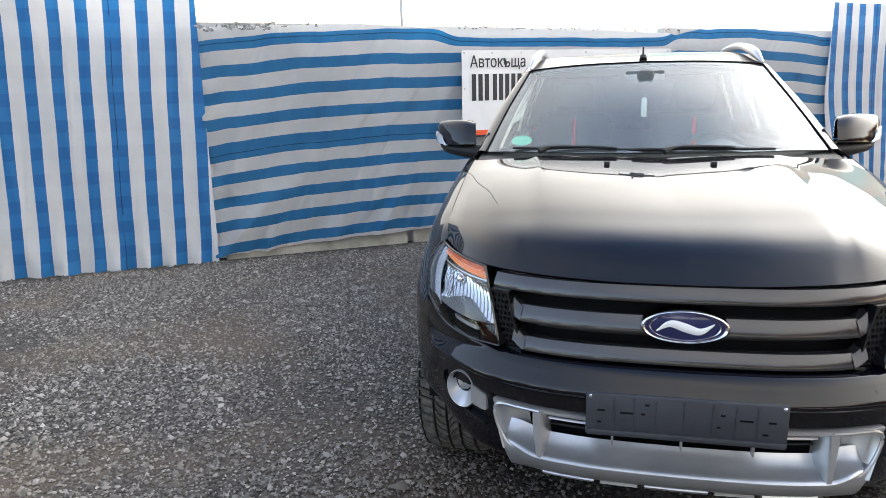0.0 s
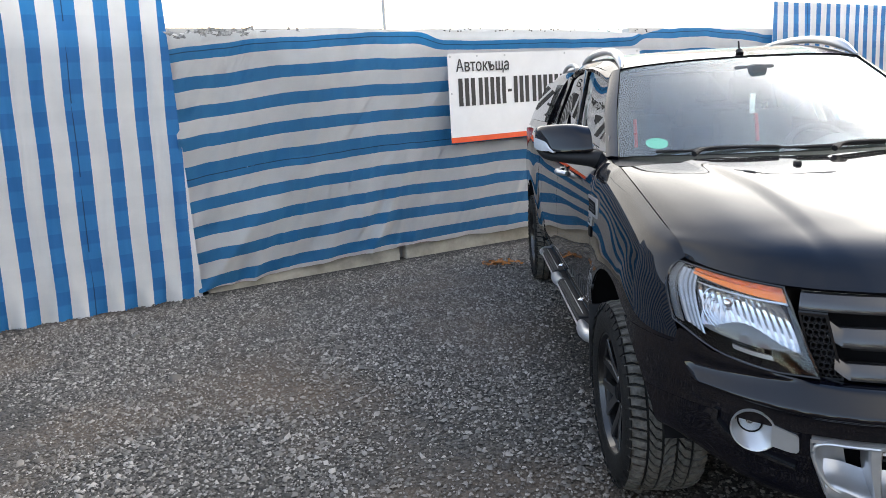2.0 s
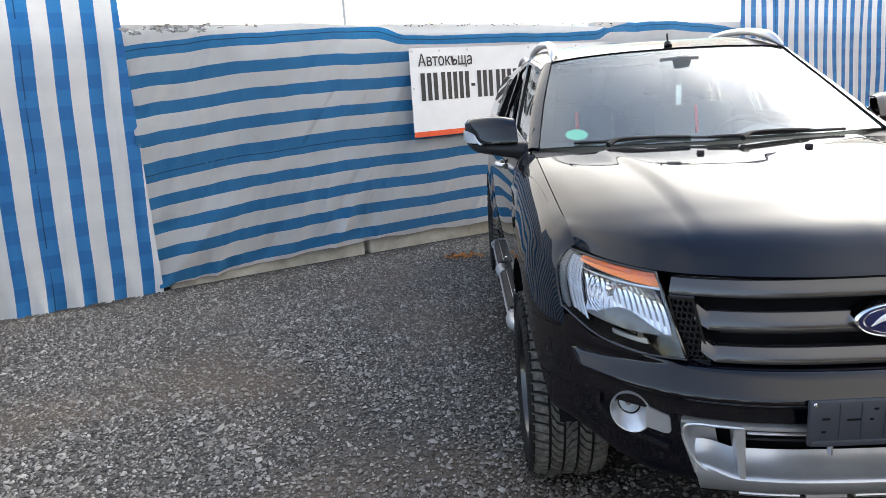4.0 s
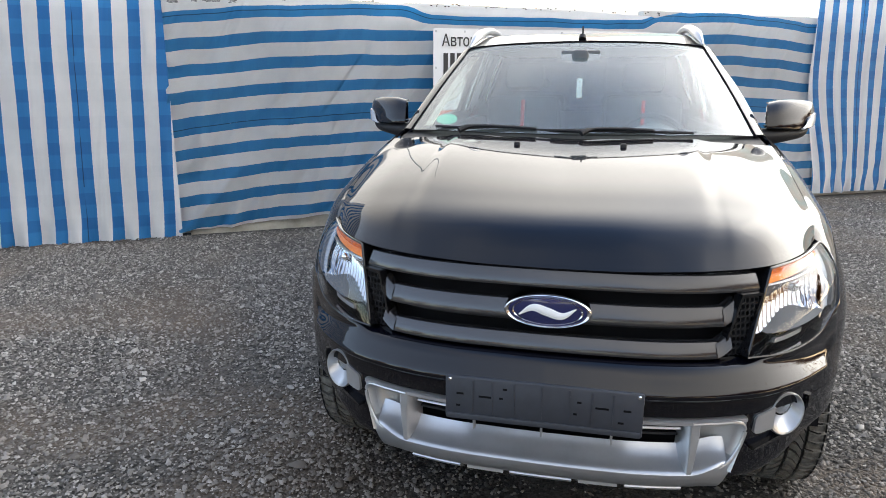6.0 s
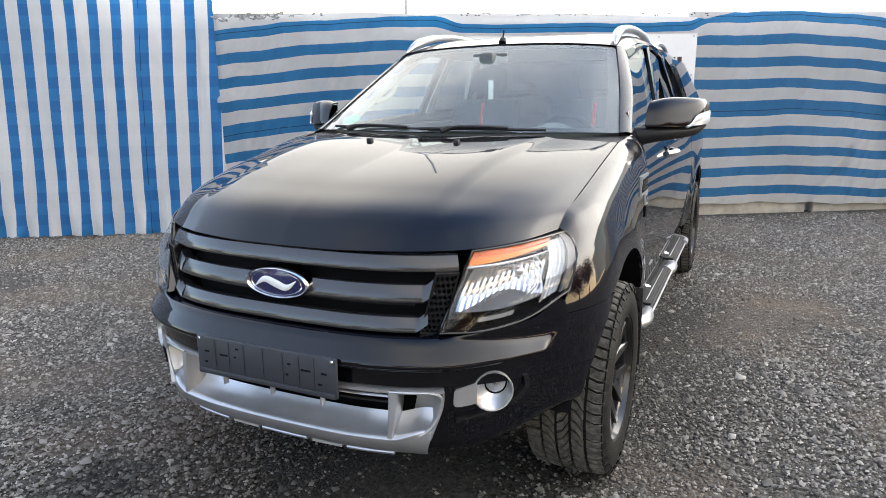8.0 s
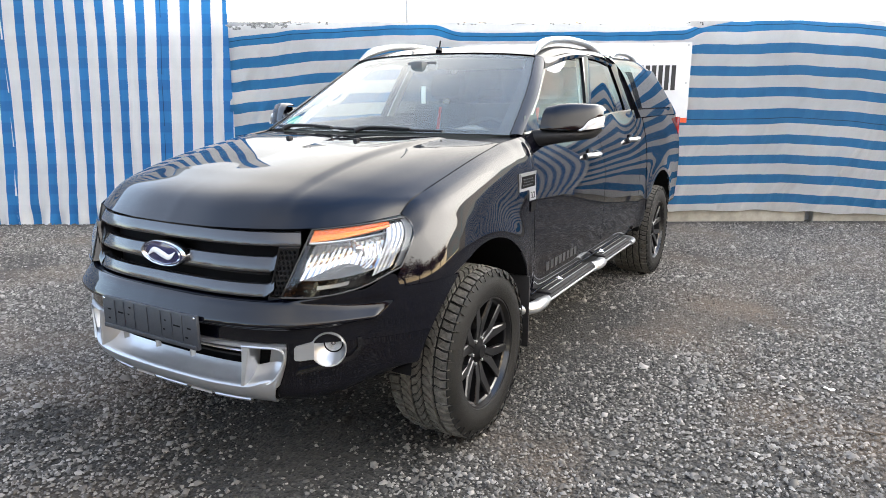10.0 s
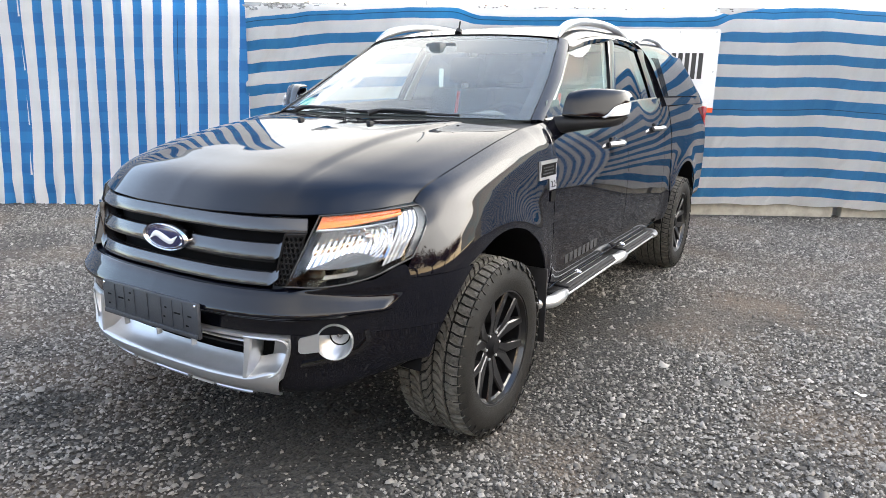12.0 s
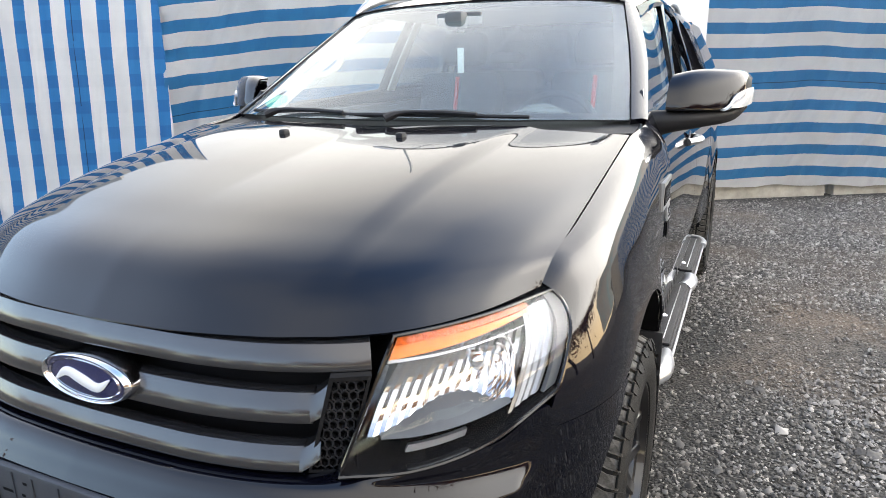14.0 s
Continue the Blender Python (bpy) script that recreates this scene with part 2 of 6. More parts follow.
def tarp_material(name, vertical, see_through=0.33):
    """Woven striped cloth: blue and white bands along the sheet's own u, v in metres, creases, dust, and light that shines through it."""
    m = bpy.data.materials.new(name)
    m.use_nodes = True
    nt = m.node_tree
    L = nt.links.new

    def node(kind, **values):
        n = nt.nodes.new("ShaderNode" + kind)
        for k, v in values.items():
            n.inputs[k].default_value = v
        return n

    def mth(op, a, b=0.0):
        n = nt.nodes.new("ShaderNodeMath")
        n.operation = op
        for i, v in enumerate((a, b)):
            if isinstance(v, (int, float)):
                n.inputs[i].default_value = v
            else:
                L(v, n.inputs[i])
        return n.outputs[0]

    uv = nt.nodes.new("ShaderNodeUVMap")
    uv.uv_map = "cloth"
    sep = node("SeparateXYZ")
    L(uv.outputs[0], sep.inputs[0])
    across = sep.outputs[0 if vertical else 1]
    along = sep.outputs[1 if vertical else 0]
    wob = node("TexNoise", Scale=60.0, Detail=3.0)
    L(uv.outputs[0], wob.inputs["Vector"])
    edge = mth("ADD", across, mth("MULTIPLY", mth("SUBTRACT", wob.outputs["Fac"], 0.5), 0.006))
    ph = mth("FRACT", mth("DIVIDE", edge, STRIPE))
    blue = node("MapRange", **{"From Min": 0.552, "From Max": 0.558})
    L(ph, blue.inputs["Value"])
    # a second sheet lies behind the vertical one and shows as a faint chequer
    ph2 = mth("FRACT", mth("DIVIDE", along, STRIPE))
    beh = node("MapRange", **{"From Min": 0.50, "From Max": 0.56, "To Min": 0.0, "To Max": 0.55 if vertical else 0.10})
    L(ph2, beh.inputs["Value"])
    big = node("TexNoise", Scale=1.3, Detail=6.0, Roughness=0.6)
    L(uv.outputs[0], big.inputs["Vector"])
    fine = node("TexNoise", Scale=420.0, Detail=2.0)
    L(uv.outputs[0], fine.inputs["Vector"])
    cb = nt.nodes.new("ShaderNodeMix")
    cb.data_type = "RGBA"
    cb.inputs["A"].default_value = (0.016, 0.205, 0.52, 1) if vertical else (0.024, 0.24, 0.54, 1)
    cb.inputs["B"].default_value = (0.005, 0.115, 0.38, 1)
    L(beh.outputs[0], cb.inputs["Factor"])
    cw = nt.nodes.new("ShaderNodeMix")
    cw.data_type = "RGBA"
    cw.inputs["A"].default_value = (0.76, 0.77, 0.79, 1) if vertical else (0.84, 0.85, 0.86, 1)
    cw.inputs["B"].default_value = (0.66, 0.68, 0.72, 1)
    L(mth("MULTIPLY", beh.outputs[0], 0.35), cw.inputs["Factor"])
    c = nt.nodes.new("ShaderNodeMix")
    c.data_type = "RGBA"
    L(blue.outputs[0], c.inputs["Factor"])
    L(cw.outputs["Result"], c.inputs["A"])
    L(cb.outputs["Result"], c.inputs["B"])
    dirt = node("MapRange", **{"From Min": 0.3, "From Max": 0.75, "To Min": 1.06, "To Max": 0.84})
    L(big.outputs["Fac"], dirt.inputs["Value"])
    grain = node("MapRange", **{"From Min": 0.3, "From Max": 0.7, "To Min": 0.95, "To Max": 1.05})
    L(fine.outputs["Fac"], grain.inputs["Value"])
    # the stitched seam where two widths of cloth meet
    stitch = node("MapRange", **{"From Min": 0.003, "From Max": 0.006, "To Min": 0.35, "To Max": 1.0})
    L(mth("ABSOLUTE", mth("SUBTRACT", across, 0.667 if vertical else 0.679)), stitch.inputs["Value"])
    sewn = nt.nodes.new("ShaderNodeVectorMath")
    sewn.operation = "SCALE"
    L(c.outputs["Result"], sewn.inputs[0])
    L(stitch.outputs[0], sewn.inputs["Scale"])
    sc = nt.nodes.new("ShaderNodeVectorMath")
    sc.operation = "SCALE"
    L(sewn.outputs[0], sc.inputs[0])
    L(mth("MULTIPLY", dirt.outputs[0], grain.outputs[0]), sc.inputs["Scale"])
    bs = nt.nodes["Principled BSDF"]
    bs.inputs["Roughness"].default_value = 0.62
    L(sc.outputs[0], bs.inputs["Base Color"])
    bp = node("Bump", Strength=1.0, Distance=0.22 if not vertical else 0.08)
    turn = node("Mapping")
    turn.inputs["Rotation"].default_value = (0.0, 0.0, radians(-58 if not vertical else -87))
    L(uv.outputs[0], turn.inputs["Vector"])
    slant = node("Mapping")
    slant.inputs["Scale"].default_value = (0.30, 1.5, 1.0) if not vertical else (0.2, 1.5, 1.0)
    L(turn.outputs[0], slant.inputs["Vector"])
    crease = node("TexNoise", Scale=2.6, Detail=2.5, Roughness=0.45, Distortion=0.5)
    L(slant.outputs[0], crease.inputs["Vector"])
    L(mth("ADD", crease.outputs["Fac"], mth("MULTIPLY", fine.outputs["Fac"], 0.06)), bp.inputs["Height"])
    L(bp.outputs[0], bs.inputs["Normal"])
    tl = node("BsdfTranslucent")
    L(sc.outputs[0], tl.inputs["Color"])
    mx = node("MixShader", Fac=see_through)
    L(bs.outputs[0], mx.inputs[1])
    L(tl.outputs[0], mx.inputs[2])
    L(mx.outputs[0], nt.nodes["Material Output"].inputs["Surface"])
    return m


STRIPE = 0.24


def far_wall_material():
    m = bpy.data.materials.new("translucent_cloth")
    m.use_nodes = True
    nt = m.node_tree
    b = nt.nodes["Principled BSDF"]
    b.inputs["Roughness"].default_value = 0.7
    tc, n = nt.nodes.new("ShaderNodeTexCoord"), nt.nodes.new("ShaderNodeTexNoise")
    n.inputs["Scale"].default_value = 0.5
    r = nt.nodes.new("ShaderNodeValToRGB")
    r.color_ramp.elements[0].color, r.color_ramp.elements[1].color = (0.86, 0.80, 0.74, 1), (0.62, 0.84, 0.86, 1)
    r.color_ramp.elements[0].position, r.color_ramp.elements[1].position = 0.42, 0.66
    t, mx = nt.nodes.new("ShaderNodeBsdfTranslucent"), nt.nodes.new("ShaderNodeMixShader")
    # mostly translucent, so light from behind brightens the far building's wall
    mx.inputs["Fac"].default_value = 0.6
    nt.links.new(tc.outputs["Object"], n.inputs["Vector"])
    nt.links.new(n.outputs["Fac"], r.inputs["Fac"])
    for s in (b.inputs["Base Color"], t.inputs["Color"]):
        nt.links.new(r.outputs["Color"], s)
    nt.links.new(b.outputs[0], mx.inputs[1])
    nt.links.new(t.outputs[0], mx.inputs[2])
    nt.links.new(mx.outputs[0], nt.nodes["Material Output"].inputs["Surface"])
    return m


FAR_WALL = far_wall_material()
SCRAP = mat("torn_cloth", (0.30, 0.31, 0.32), 0.8, 0, 0, 40, 0.8, 0.3, 80)
TARP_V = tarp_material("striped_cloth_upright", True)
TARP_H = tarp_material("striped_cloth_level", False, 0.42)


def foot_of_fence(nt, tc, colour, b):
    """A darker strip of ground with an uneven edge along the foot of the fence."""
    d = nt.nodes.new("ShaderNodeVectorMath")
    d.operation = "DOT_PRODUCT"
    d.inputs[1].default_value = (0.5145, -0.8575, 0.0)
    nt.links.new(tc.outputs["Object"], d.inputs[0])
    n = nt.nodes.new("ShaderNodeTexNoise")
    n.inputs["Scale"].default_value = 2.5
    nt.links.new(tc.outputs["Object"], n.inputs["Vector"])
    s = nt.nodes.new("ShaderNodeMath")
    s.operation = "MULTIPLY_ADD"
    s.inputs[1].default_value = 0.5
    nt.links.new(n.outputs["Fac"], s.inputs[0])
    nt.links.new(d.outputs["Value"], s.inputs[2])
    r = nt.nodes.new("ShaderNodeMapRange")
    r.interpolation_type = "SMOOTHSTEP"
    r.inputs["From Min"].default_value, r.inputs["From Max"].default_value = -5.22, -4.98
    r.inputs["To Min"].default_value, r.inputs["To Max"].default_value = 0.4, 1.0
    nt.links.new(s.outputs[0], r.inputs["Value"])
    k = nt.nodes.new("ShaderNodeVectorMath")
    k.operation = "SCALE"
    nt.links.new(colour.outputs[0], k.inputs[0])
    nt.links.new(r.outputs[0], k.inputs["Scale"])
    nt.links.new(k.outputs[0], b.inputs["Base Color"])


def with_stain(nt, tc, damp_shade):
    """Adds a dark wet hollow before the truck to the patch of damp and painted shade."""
    n, d, r, m = (nt.nodes.new("ShaderNode" + k) for k in ("TexNoise", "VectorMath", "MapRange", "Math"))
    n.inputs["Scale"].default_value, n.inputs["Detail"].default_value = 6.0, 4
    w = nt.nodes.new("ShaderNodeVectorMath")
    w.operation = "MULTIPLY_ADD"
    w.inputs[1].default_value = (0.35, 0.35, 0.0)
    nt.links.new(tc.outputs["Object"], n.inputs["Vector"])
    nt.links.new(n.outputs["Color"], w.inputs[0])
    nt.links.new(tc.outputs["Object"], w.inputs[2])
    d.operation = "DISTANCE"
    d.inputs[1].default_value = (-0.68, 0.16, 0.0)
    nt.links.new(w.outputs[0], d.inputs[0])
    r.interpolation_type = "SMOOTHSTEP"
    r.inputs["From Min"].default_value, r.inputs["From Max"].default_value = 0.10, 0.30
    r.inputs["To Min"].default_value, r.inputs["To Max"].default_value = 0.45, 1.0
    nt.links.new(d.outputs["Value"], r.inputs["Value"])
    m.operation = "MULTIPLY"
    nt.links.new(damp_shade.outputs[0], m.inputs[0])
    nt.links.new(r.outputs[0], m.inputs[1])
    return m.outputs[0]


def gravel_material():
    m = bpy.data.materials.new("gravel_bed")
    m.use_nodes = True
    nt = m.node_tree
    L = nt.links.new
    b = nt.nodes["Principled BSDF"]
    b.inputs["Roughness"].default_value = 0.9
    tc = nt.nodes.new("ShaderNodeTexCoord")
    vo = nt.nodes.new("ShaderNodeTexVoronoi")
    vo.inputs["Scale"].default_value = 70
    big = nt.nodes.new("ShaderNodeTexNoise")
    big.inputs["Scale"].default_value, big.inputs["Detail"].default_value = 0.9, 7
    for n in (vo, big):
        L(tc.outputs["Object"], n.inputs["Vector"])
    sep = nt.nodes.new("ShaderNodeSeparateColor")
    L(vo.outputs["Color"], sep.inputs[0])
    r = nt.nodes.new("ShaderNodeValToRGB")
    r.color_ramp.elements[0].color = (0.013, 0.0118, 0.0102, 1)
    r.color_ramp.elements[1].color = (0.108, 0.098, 0.086, 1)
    L(sep.outputs[0], r.inputs["Fac"])
    mud = nt.nodes.new("ShaderNodeMix")
    mud.data_type = "RGBA"
    mud.inputs["B"].default_value = (0.125, 0.092, 0.066, 1)
    mr = nt.nodes.new("ShaderNodeMapRange")
    mr.inputs["From Min"].default_value, mr.inputs["From Max"].default_value = 0.48, 0.72
    L(big.outputs["Fac"], mr.inputs["Value"])
    L(mr.outputs[0], mud.inputs["Factor"])
    L(r.outputs["Color"], mud.inputs["A"])
    # damp, trodden earth before the truck, and shade painted under and beside it
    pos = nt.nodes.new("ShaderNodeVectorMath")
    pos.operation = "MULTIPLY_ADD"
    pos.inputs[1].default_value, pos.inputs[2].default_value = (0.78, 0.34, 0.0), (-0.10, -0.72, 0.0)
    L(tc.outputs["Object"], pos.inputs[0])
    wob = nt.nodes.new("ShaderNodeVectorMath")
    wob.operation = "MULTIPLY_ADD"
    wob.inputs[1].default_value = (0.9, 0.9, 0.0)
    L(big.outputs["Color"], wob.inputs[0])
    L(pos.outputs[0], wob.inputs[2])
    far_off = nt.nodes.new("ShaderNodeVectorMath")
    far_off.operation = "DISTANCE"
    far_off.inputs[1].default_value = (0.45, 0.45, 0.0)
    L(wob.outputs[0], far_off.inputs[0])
    damp_shade = nt.nodes.new("ShaderNodeMapRange")
    damp_shade.interpolation_type = "SMOOTHSTEP"
    damp_shade.inputs["From Min"].default_value, damp_shade.inputs["From Max"].default_value = 0.55, 1.20
    damp_shade.inputs["To Min"].default_value, damp_shade.inputs["To Max"].default_value = 0.32, 1.0
    L(far_off.outputs["Value"], damp_shade.inputs["Value"])
    wet_shaded = nt.nodes.new("ShaderNodeVectorMath")
    wet_shaded.operation = "SCALE"
    L(mud.outputs["Result"], wet_shaded.inputs[0])
    L(with_stain(nt, tc, damp_shade), wet_shaded.inputs["Scale"])
    foot_of_fence(nt, tc, wet_shaded, b)
    bp = nt.nodes.new("ShaderNodeBump")
    bp.inputs["Strength"].default_value, bp.inputs["Distance"].default_value = 0.8, 0.012
    L(vo.outputs["Distance"], bp.inputs["Height"])
    bp.invert = True
    L(bp.outputs[0], b.inputs["Normal"])
    return m


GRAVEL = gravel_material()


def stone_material():
    m = bpy.data.materials.new("loose_stone")
    m.use_nodes = True
    nt = m.node_tree
    b = nt.nodes["Principled BSDF"]
    b.inputs["Roughness"].default_value = 0.85
    g = nt.nodes.new("ShaderNodeNewGeometry")
    r = nt.nodes.new("ShaderNodeValToRGB")
    e = r.color_ramp.elements
    e[0].color, e[1].color = (0.045, 0.041, 0.037, 1), (0.41, 0.382, 0.345, 1)
    for p, c in ((0.40, (0.130, 0.120, 0.108, 1)), (0.85, (0.262, 0.244, 0.221, 1))):
        e.new(p).color = c
    nt.links.new(g.outputs["Random Per Island"], r.inputs["Fac"])
    # chips in the damp earth and the truck's painted shade are darker
    tc = nt.nodes.new("ShaderNodeTexCoord")
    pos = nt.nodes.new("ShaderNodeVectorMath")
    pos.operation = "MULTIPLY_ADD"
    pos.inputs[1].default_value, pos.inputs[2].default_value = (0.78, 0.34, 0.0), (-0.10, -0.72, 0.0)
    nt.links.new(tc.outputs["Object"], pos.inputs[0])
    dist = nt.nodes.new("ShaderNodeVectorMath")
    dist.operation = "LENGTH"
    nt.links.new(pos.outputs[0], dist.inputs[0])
    damp_shade = nt.nodes.new("ShaderNodeMapRange")
    damp_shade.interpolation_type = "SMOOTHSTEP"
    damp_shade.inputs["From Min"].default_value, damp_shade.inputs["From Max"].default_value = 0.55, 1.20
    damp_shade.inputs["To Min"].default_value, damp_shade.inputs["To Max"].default_value = 0.62, 1.0
    nt.links.new(dist.outputs["Value"], damp_shade.inputs["Value"])
    wet_shaded = nt.nodes.new("ShaderNodeVectorMath")
    wet_shaded.operation = "SCALE"
    big = nt.nodes.new("ShaderNodeTexNoise")
    big.inputs["Scale"].default_value, big.inputs["Detail"].default_value = 0.9, 7
    nt.links.new(tc.outputs["Object"], big.inputs["Vector"])
    dust = nt.nodes.new("ShaderNodeMapRange")
    dust.inputs["From Min"].default_value, dust.inputs["From Max"].default_value = 0.48, 0.72
    dust.inputs["To Max"].default_value = 0.55
    nt.links.new(big.outputs["Fac"], dust.inputs["Value"])
    earth = nt.nodes.new("ShaderNodeMix")
    earth.data_type = "RGBA"
    earth.inputs["B"].default_value = (0.185, 0.145, 0.112, 1)
    nt.links.new(dust.outputs[0], earth.inputs["Factor"])
    nt.links.new(r.outputs["Color"], earth.inputs["A"])
    nt.links.new(earth.outputs["Result"], wet_shaded.inputs[0])
    nt.links.new(with_stain(nt, tc, damp_shade), wet_shaded.inputs["Scale"])
    foot_of_fence(nt, tc, wet_shaded, b)
    return m


STONE = stone_material()


# ---- mesh tools ----
def finish(name, bm, material, smooth=True):
    bmesh.ops.recalc_face_normals(bm, faces=bm.faces[:])
    me = bpy.data.meshes.new(name)
    bm.to_mesh(me)
    bm.free()
    me.materials.append(material)
    for p in me.polygons:
        p.use_smooth = smooth
    if smooth:
        me.set_sharp_from_angle(angle=radians(38))
    return me


def part(name, bm, material, parent, label="", smooth=True):
    """One mesh object under a thing or a part, in the world's own coordinates."""
    ob = new(name, finish(name, bm, material, smooth))
    ob.parent = parent
    if parent is not None and parent.name in PLACED:
        ob.matrix_parent_inverse = PLACED[parent.name].inverted()
    return tagged(ob, label)


def outward(ob, way):
    """Turns a pane's faces to look out along a direction, and lets daylight through it."""
    way = Vector(way)
    if sum(p.normal.dot(way) * p.area for p in ob.data.polygons) < 0:
        ob.data.flip_normals()
    ob.visible_shadow = False
    return ob


PLACED = {}


def thing(name, at, label, category, group=""):
    """The Empty at the base of a thing that parents its parts."""
    ob = new(name)
    ob.empty_display_size = 0.1
    ob.location = at
    PLACED[ob.name] = Matrix.Translation(at)
    return tagged(ob, label, category, group)


def spline(points, n):
    """n points on a smooth curve through the points given."""
    p = [Vector(q) for q in points]
    if len(p) == 2:
        return [p[0].lerp(p[1], i / (n - 1)) for i in range(n)]
    d = [0.0]
    for a, b in zip(p, p[1:]):
        d.append(d[-1] + max((b - a).length, 1e-6) ** 0.75)
    out = []
    for i in range(n):
        s = d[-1] * i / (n - 1)
        k = min(max(j for j in range(len(p) - 1) if d[j] <= s + 1e-9), len(p) - 2)
        h = d[k + 1] - d[k]
        u = (s - d[k]) / h

        def tangent(j):
            if j == 0:
                return (p[1] - p[0]) / (d[1] - d[0])
            if j == len(p) - 1:
                return (p[-1] - p[-2]) / (d[-1] - d[-2])
            a, b = d[j] - d[j - 1], d[j + 1] - d[j]
            return ((p[j] - p[j - 1]) / a * b + (p[j + 1] - p[j]) / b * a) / (a + b)

        t0, t1 = tangent(k) * h, tangent(k + 1) * h
        out.append(p[k] * (2 * u ** 3 - 3 * u * u + 1) + t0 * (u ** 3 - 2 * u * u + u) + p[k + 1] * (-2 * u ** 3 + 3 * u * u) + t1 * (u ** 3 - u * u))
    return out


def sheet(rows, bm=None, closed=False):
    """Faces between rows of points; every row has as many."""
    bm = bm or bmesh.new()
    vs = [[bm.verts.new(p) for p in row] for row in rows]
    for a, b in zip(vs, vs[1:]):
        for j in range(len(a) if closed else len(a) - 1):
            k = (j + 1) % len(a)
            quad = [a[j], a[k], b[k], b[j]]
            try:
                bm.faces.new(quad)
            except ValueError:
                pass
    return bm


def loft(sections, nu, nv):
    """Rows of points on a smooth skin through sections."""
    rows = [spline(s, nv) for s in sections]
    cols = [spline([r[j] for r in rows], nu) for j in range(nv)]
    return [[cols[j][i] for j in range(nv)] for i in range(nu)]


def thick(bm, t):
    """Gives an open skin its thickness, inwards by t."""
    bmesh.ops.recalc_face_normals(bm, faces=bm.faces[:])
    bmesh.ops.solidify(bm, geom=bm.faces[:], thickness=t)
    return bm


def flip(rows, side):
    return [[Vector((p[0] * side, p[1], p[2])) for p in r] for r in rows]


def prism(outline, direction, bm=None):
    """A solid that pushes an outline (points in space) along a direction."""
    bm = bm or bmesh.new()
    d = Vector(direction)
    a = [bm.verts.new(p) for p in outline]
    b = [bm.verts.new(Vector(p) + d) for p in outline]
    bm.faces.new(a)
    bm.faces.new(b[::-1])
    for i in range(len(a)):
        k = (i + 1) % len(a)
        bm.faces.new([a[k], a[i], b[i], b[k]])
    return bm


def box(lo, hi, bevel=0.0, bm=None, m=None, segments=2):
    """A block between two corners with rounded edges."""
    own = bmesh.new()
    bmesh.ops.create_cube(own, size=1)
    lo, hi = Vector(lo), Vector(hi)
    bmesh.ops.scale(own, vec=hi - lo, verts=own.verts[:])
    bmesh.ops.translate(own, vec=(lo + hi) / 2, verts=own.verts[:])
    if bevel:
        bmesh.ops.bevel(own, geom=own.edges[:], offset=bevel, segments=segments, affect="EDGES", profile=0.5)
    return merge(bm, own, m)


def merge(bm, own, m=None):
    if m is not None:
        bmesh.ops.transform(own, matrix=m, verts=own.verts[:])
    if bm is None:
        return own
    me = bpy.data.meshes.new("tmp")
    own.to_mesh(me)
    own.free()
    bm.from_mesh(me)
    bpy.data.meshes.remove(me)
    return bm


def lathe(profile, n, axis="x", centre=(0, 0, 0), bm=None, closed=False):
    """Turns a profile of (along, radius) round an axis."""
    rows = []
    for i in range(n + 1):
        a = 2 * math.pi * (i % n) / n
        row = []
        for h, r in profile:
            c, s = r * math.cos(a), r * math.sin(a)
            row.append(Vector({"x": (h, c, s), "y": (c, h, s), "z": (c, s, h)}[axis]) + Vector(centre))
        rows.append(row)
    own = bmesh.new()
    sheet(rows, own, closed)
    bmesh.ops.remove_doubles(own, verts=own.verts[:], dist=1e-6)
    return merge(bm, own)


def tube(path, radius, n=10, bm=None, flat=1.0, caps=True):
    """A round bar along a path; flat below 1 squeezes it upright."""
    own = bmesh.new()
    pts = [Vector(p) for p in path]
    rows = []
    for i, p in enumerate(pts):
        d = (pts[min(i + 1, len(pts) - 1)] - pts[max(i - 1, 0)]).normalized()
        side = d.cross(Vector((0, 0, 1)))
        side = side.normalized() if side.length > 0.02 else Vector((1, 0, 0))
        up = side.cross(d).normalized()
        r = radius[i] if isinstance(radius, (list, tuple)) else radius
        rows.append([p + (side * math.cos(2 * math.pi * k / n) + up * math.sin(2 * math.pi * k / n) * flat) * r for k in range(n)])
    sheet(rows, own, True)
    if caps:
        own.verts.ensure_lookup_table()
        own.faces.new([own.verts[k] for k in range(n)])
        own.faces.new([own.verts[len(own.verts) - n + k] for k in range(n)][::-1])
    return merge(bm, own)


def mix(a, b, t):
    return a + (b - a) * t


def ease(a, b, t):
    """0 below a, 1 above b, smooth between."""
    t = min(max((t - a) / (b - a), 0.0), 1.0)
    return t * t * (3 - 2 * t)


# ---- ground ----
gb = bmesh.new()
bmesh.ops.create_grid(gb, x_segments=60, y_segments=60, size=30)
for v in gb.verts:
    v.co.z = 0.012 * noise.noise(v.co * 0.6)
far = 900.0
ring_in = [v for v in gb.verts if v.is_boundary]
for e in [e for e in gb.edges if e.is_boundary]:
    a, b = e.verts
    q = [gb.verts.new((v.co.x * far / 30, v.co.y * far / 30, -0.5)) for v in (a, b)]
    gb.faces.new([b, a, q[0], q[1]])
bmesh.ops.remove_doubles(gb, verts=gb.verts[:], dist=1e-4)
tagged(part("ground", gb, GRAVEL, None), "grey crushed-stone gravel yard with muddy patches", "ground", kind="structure")


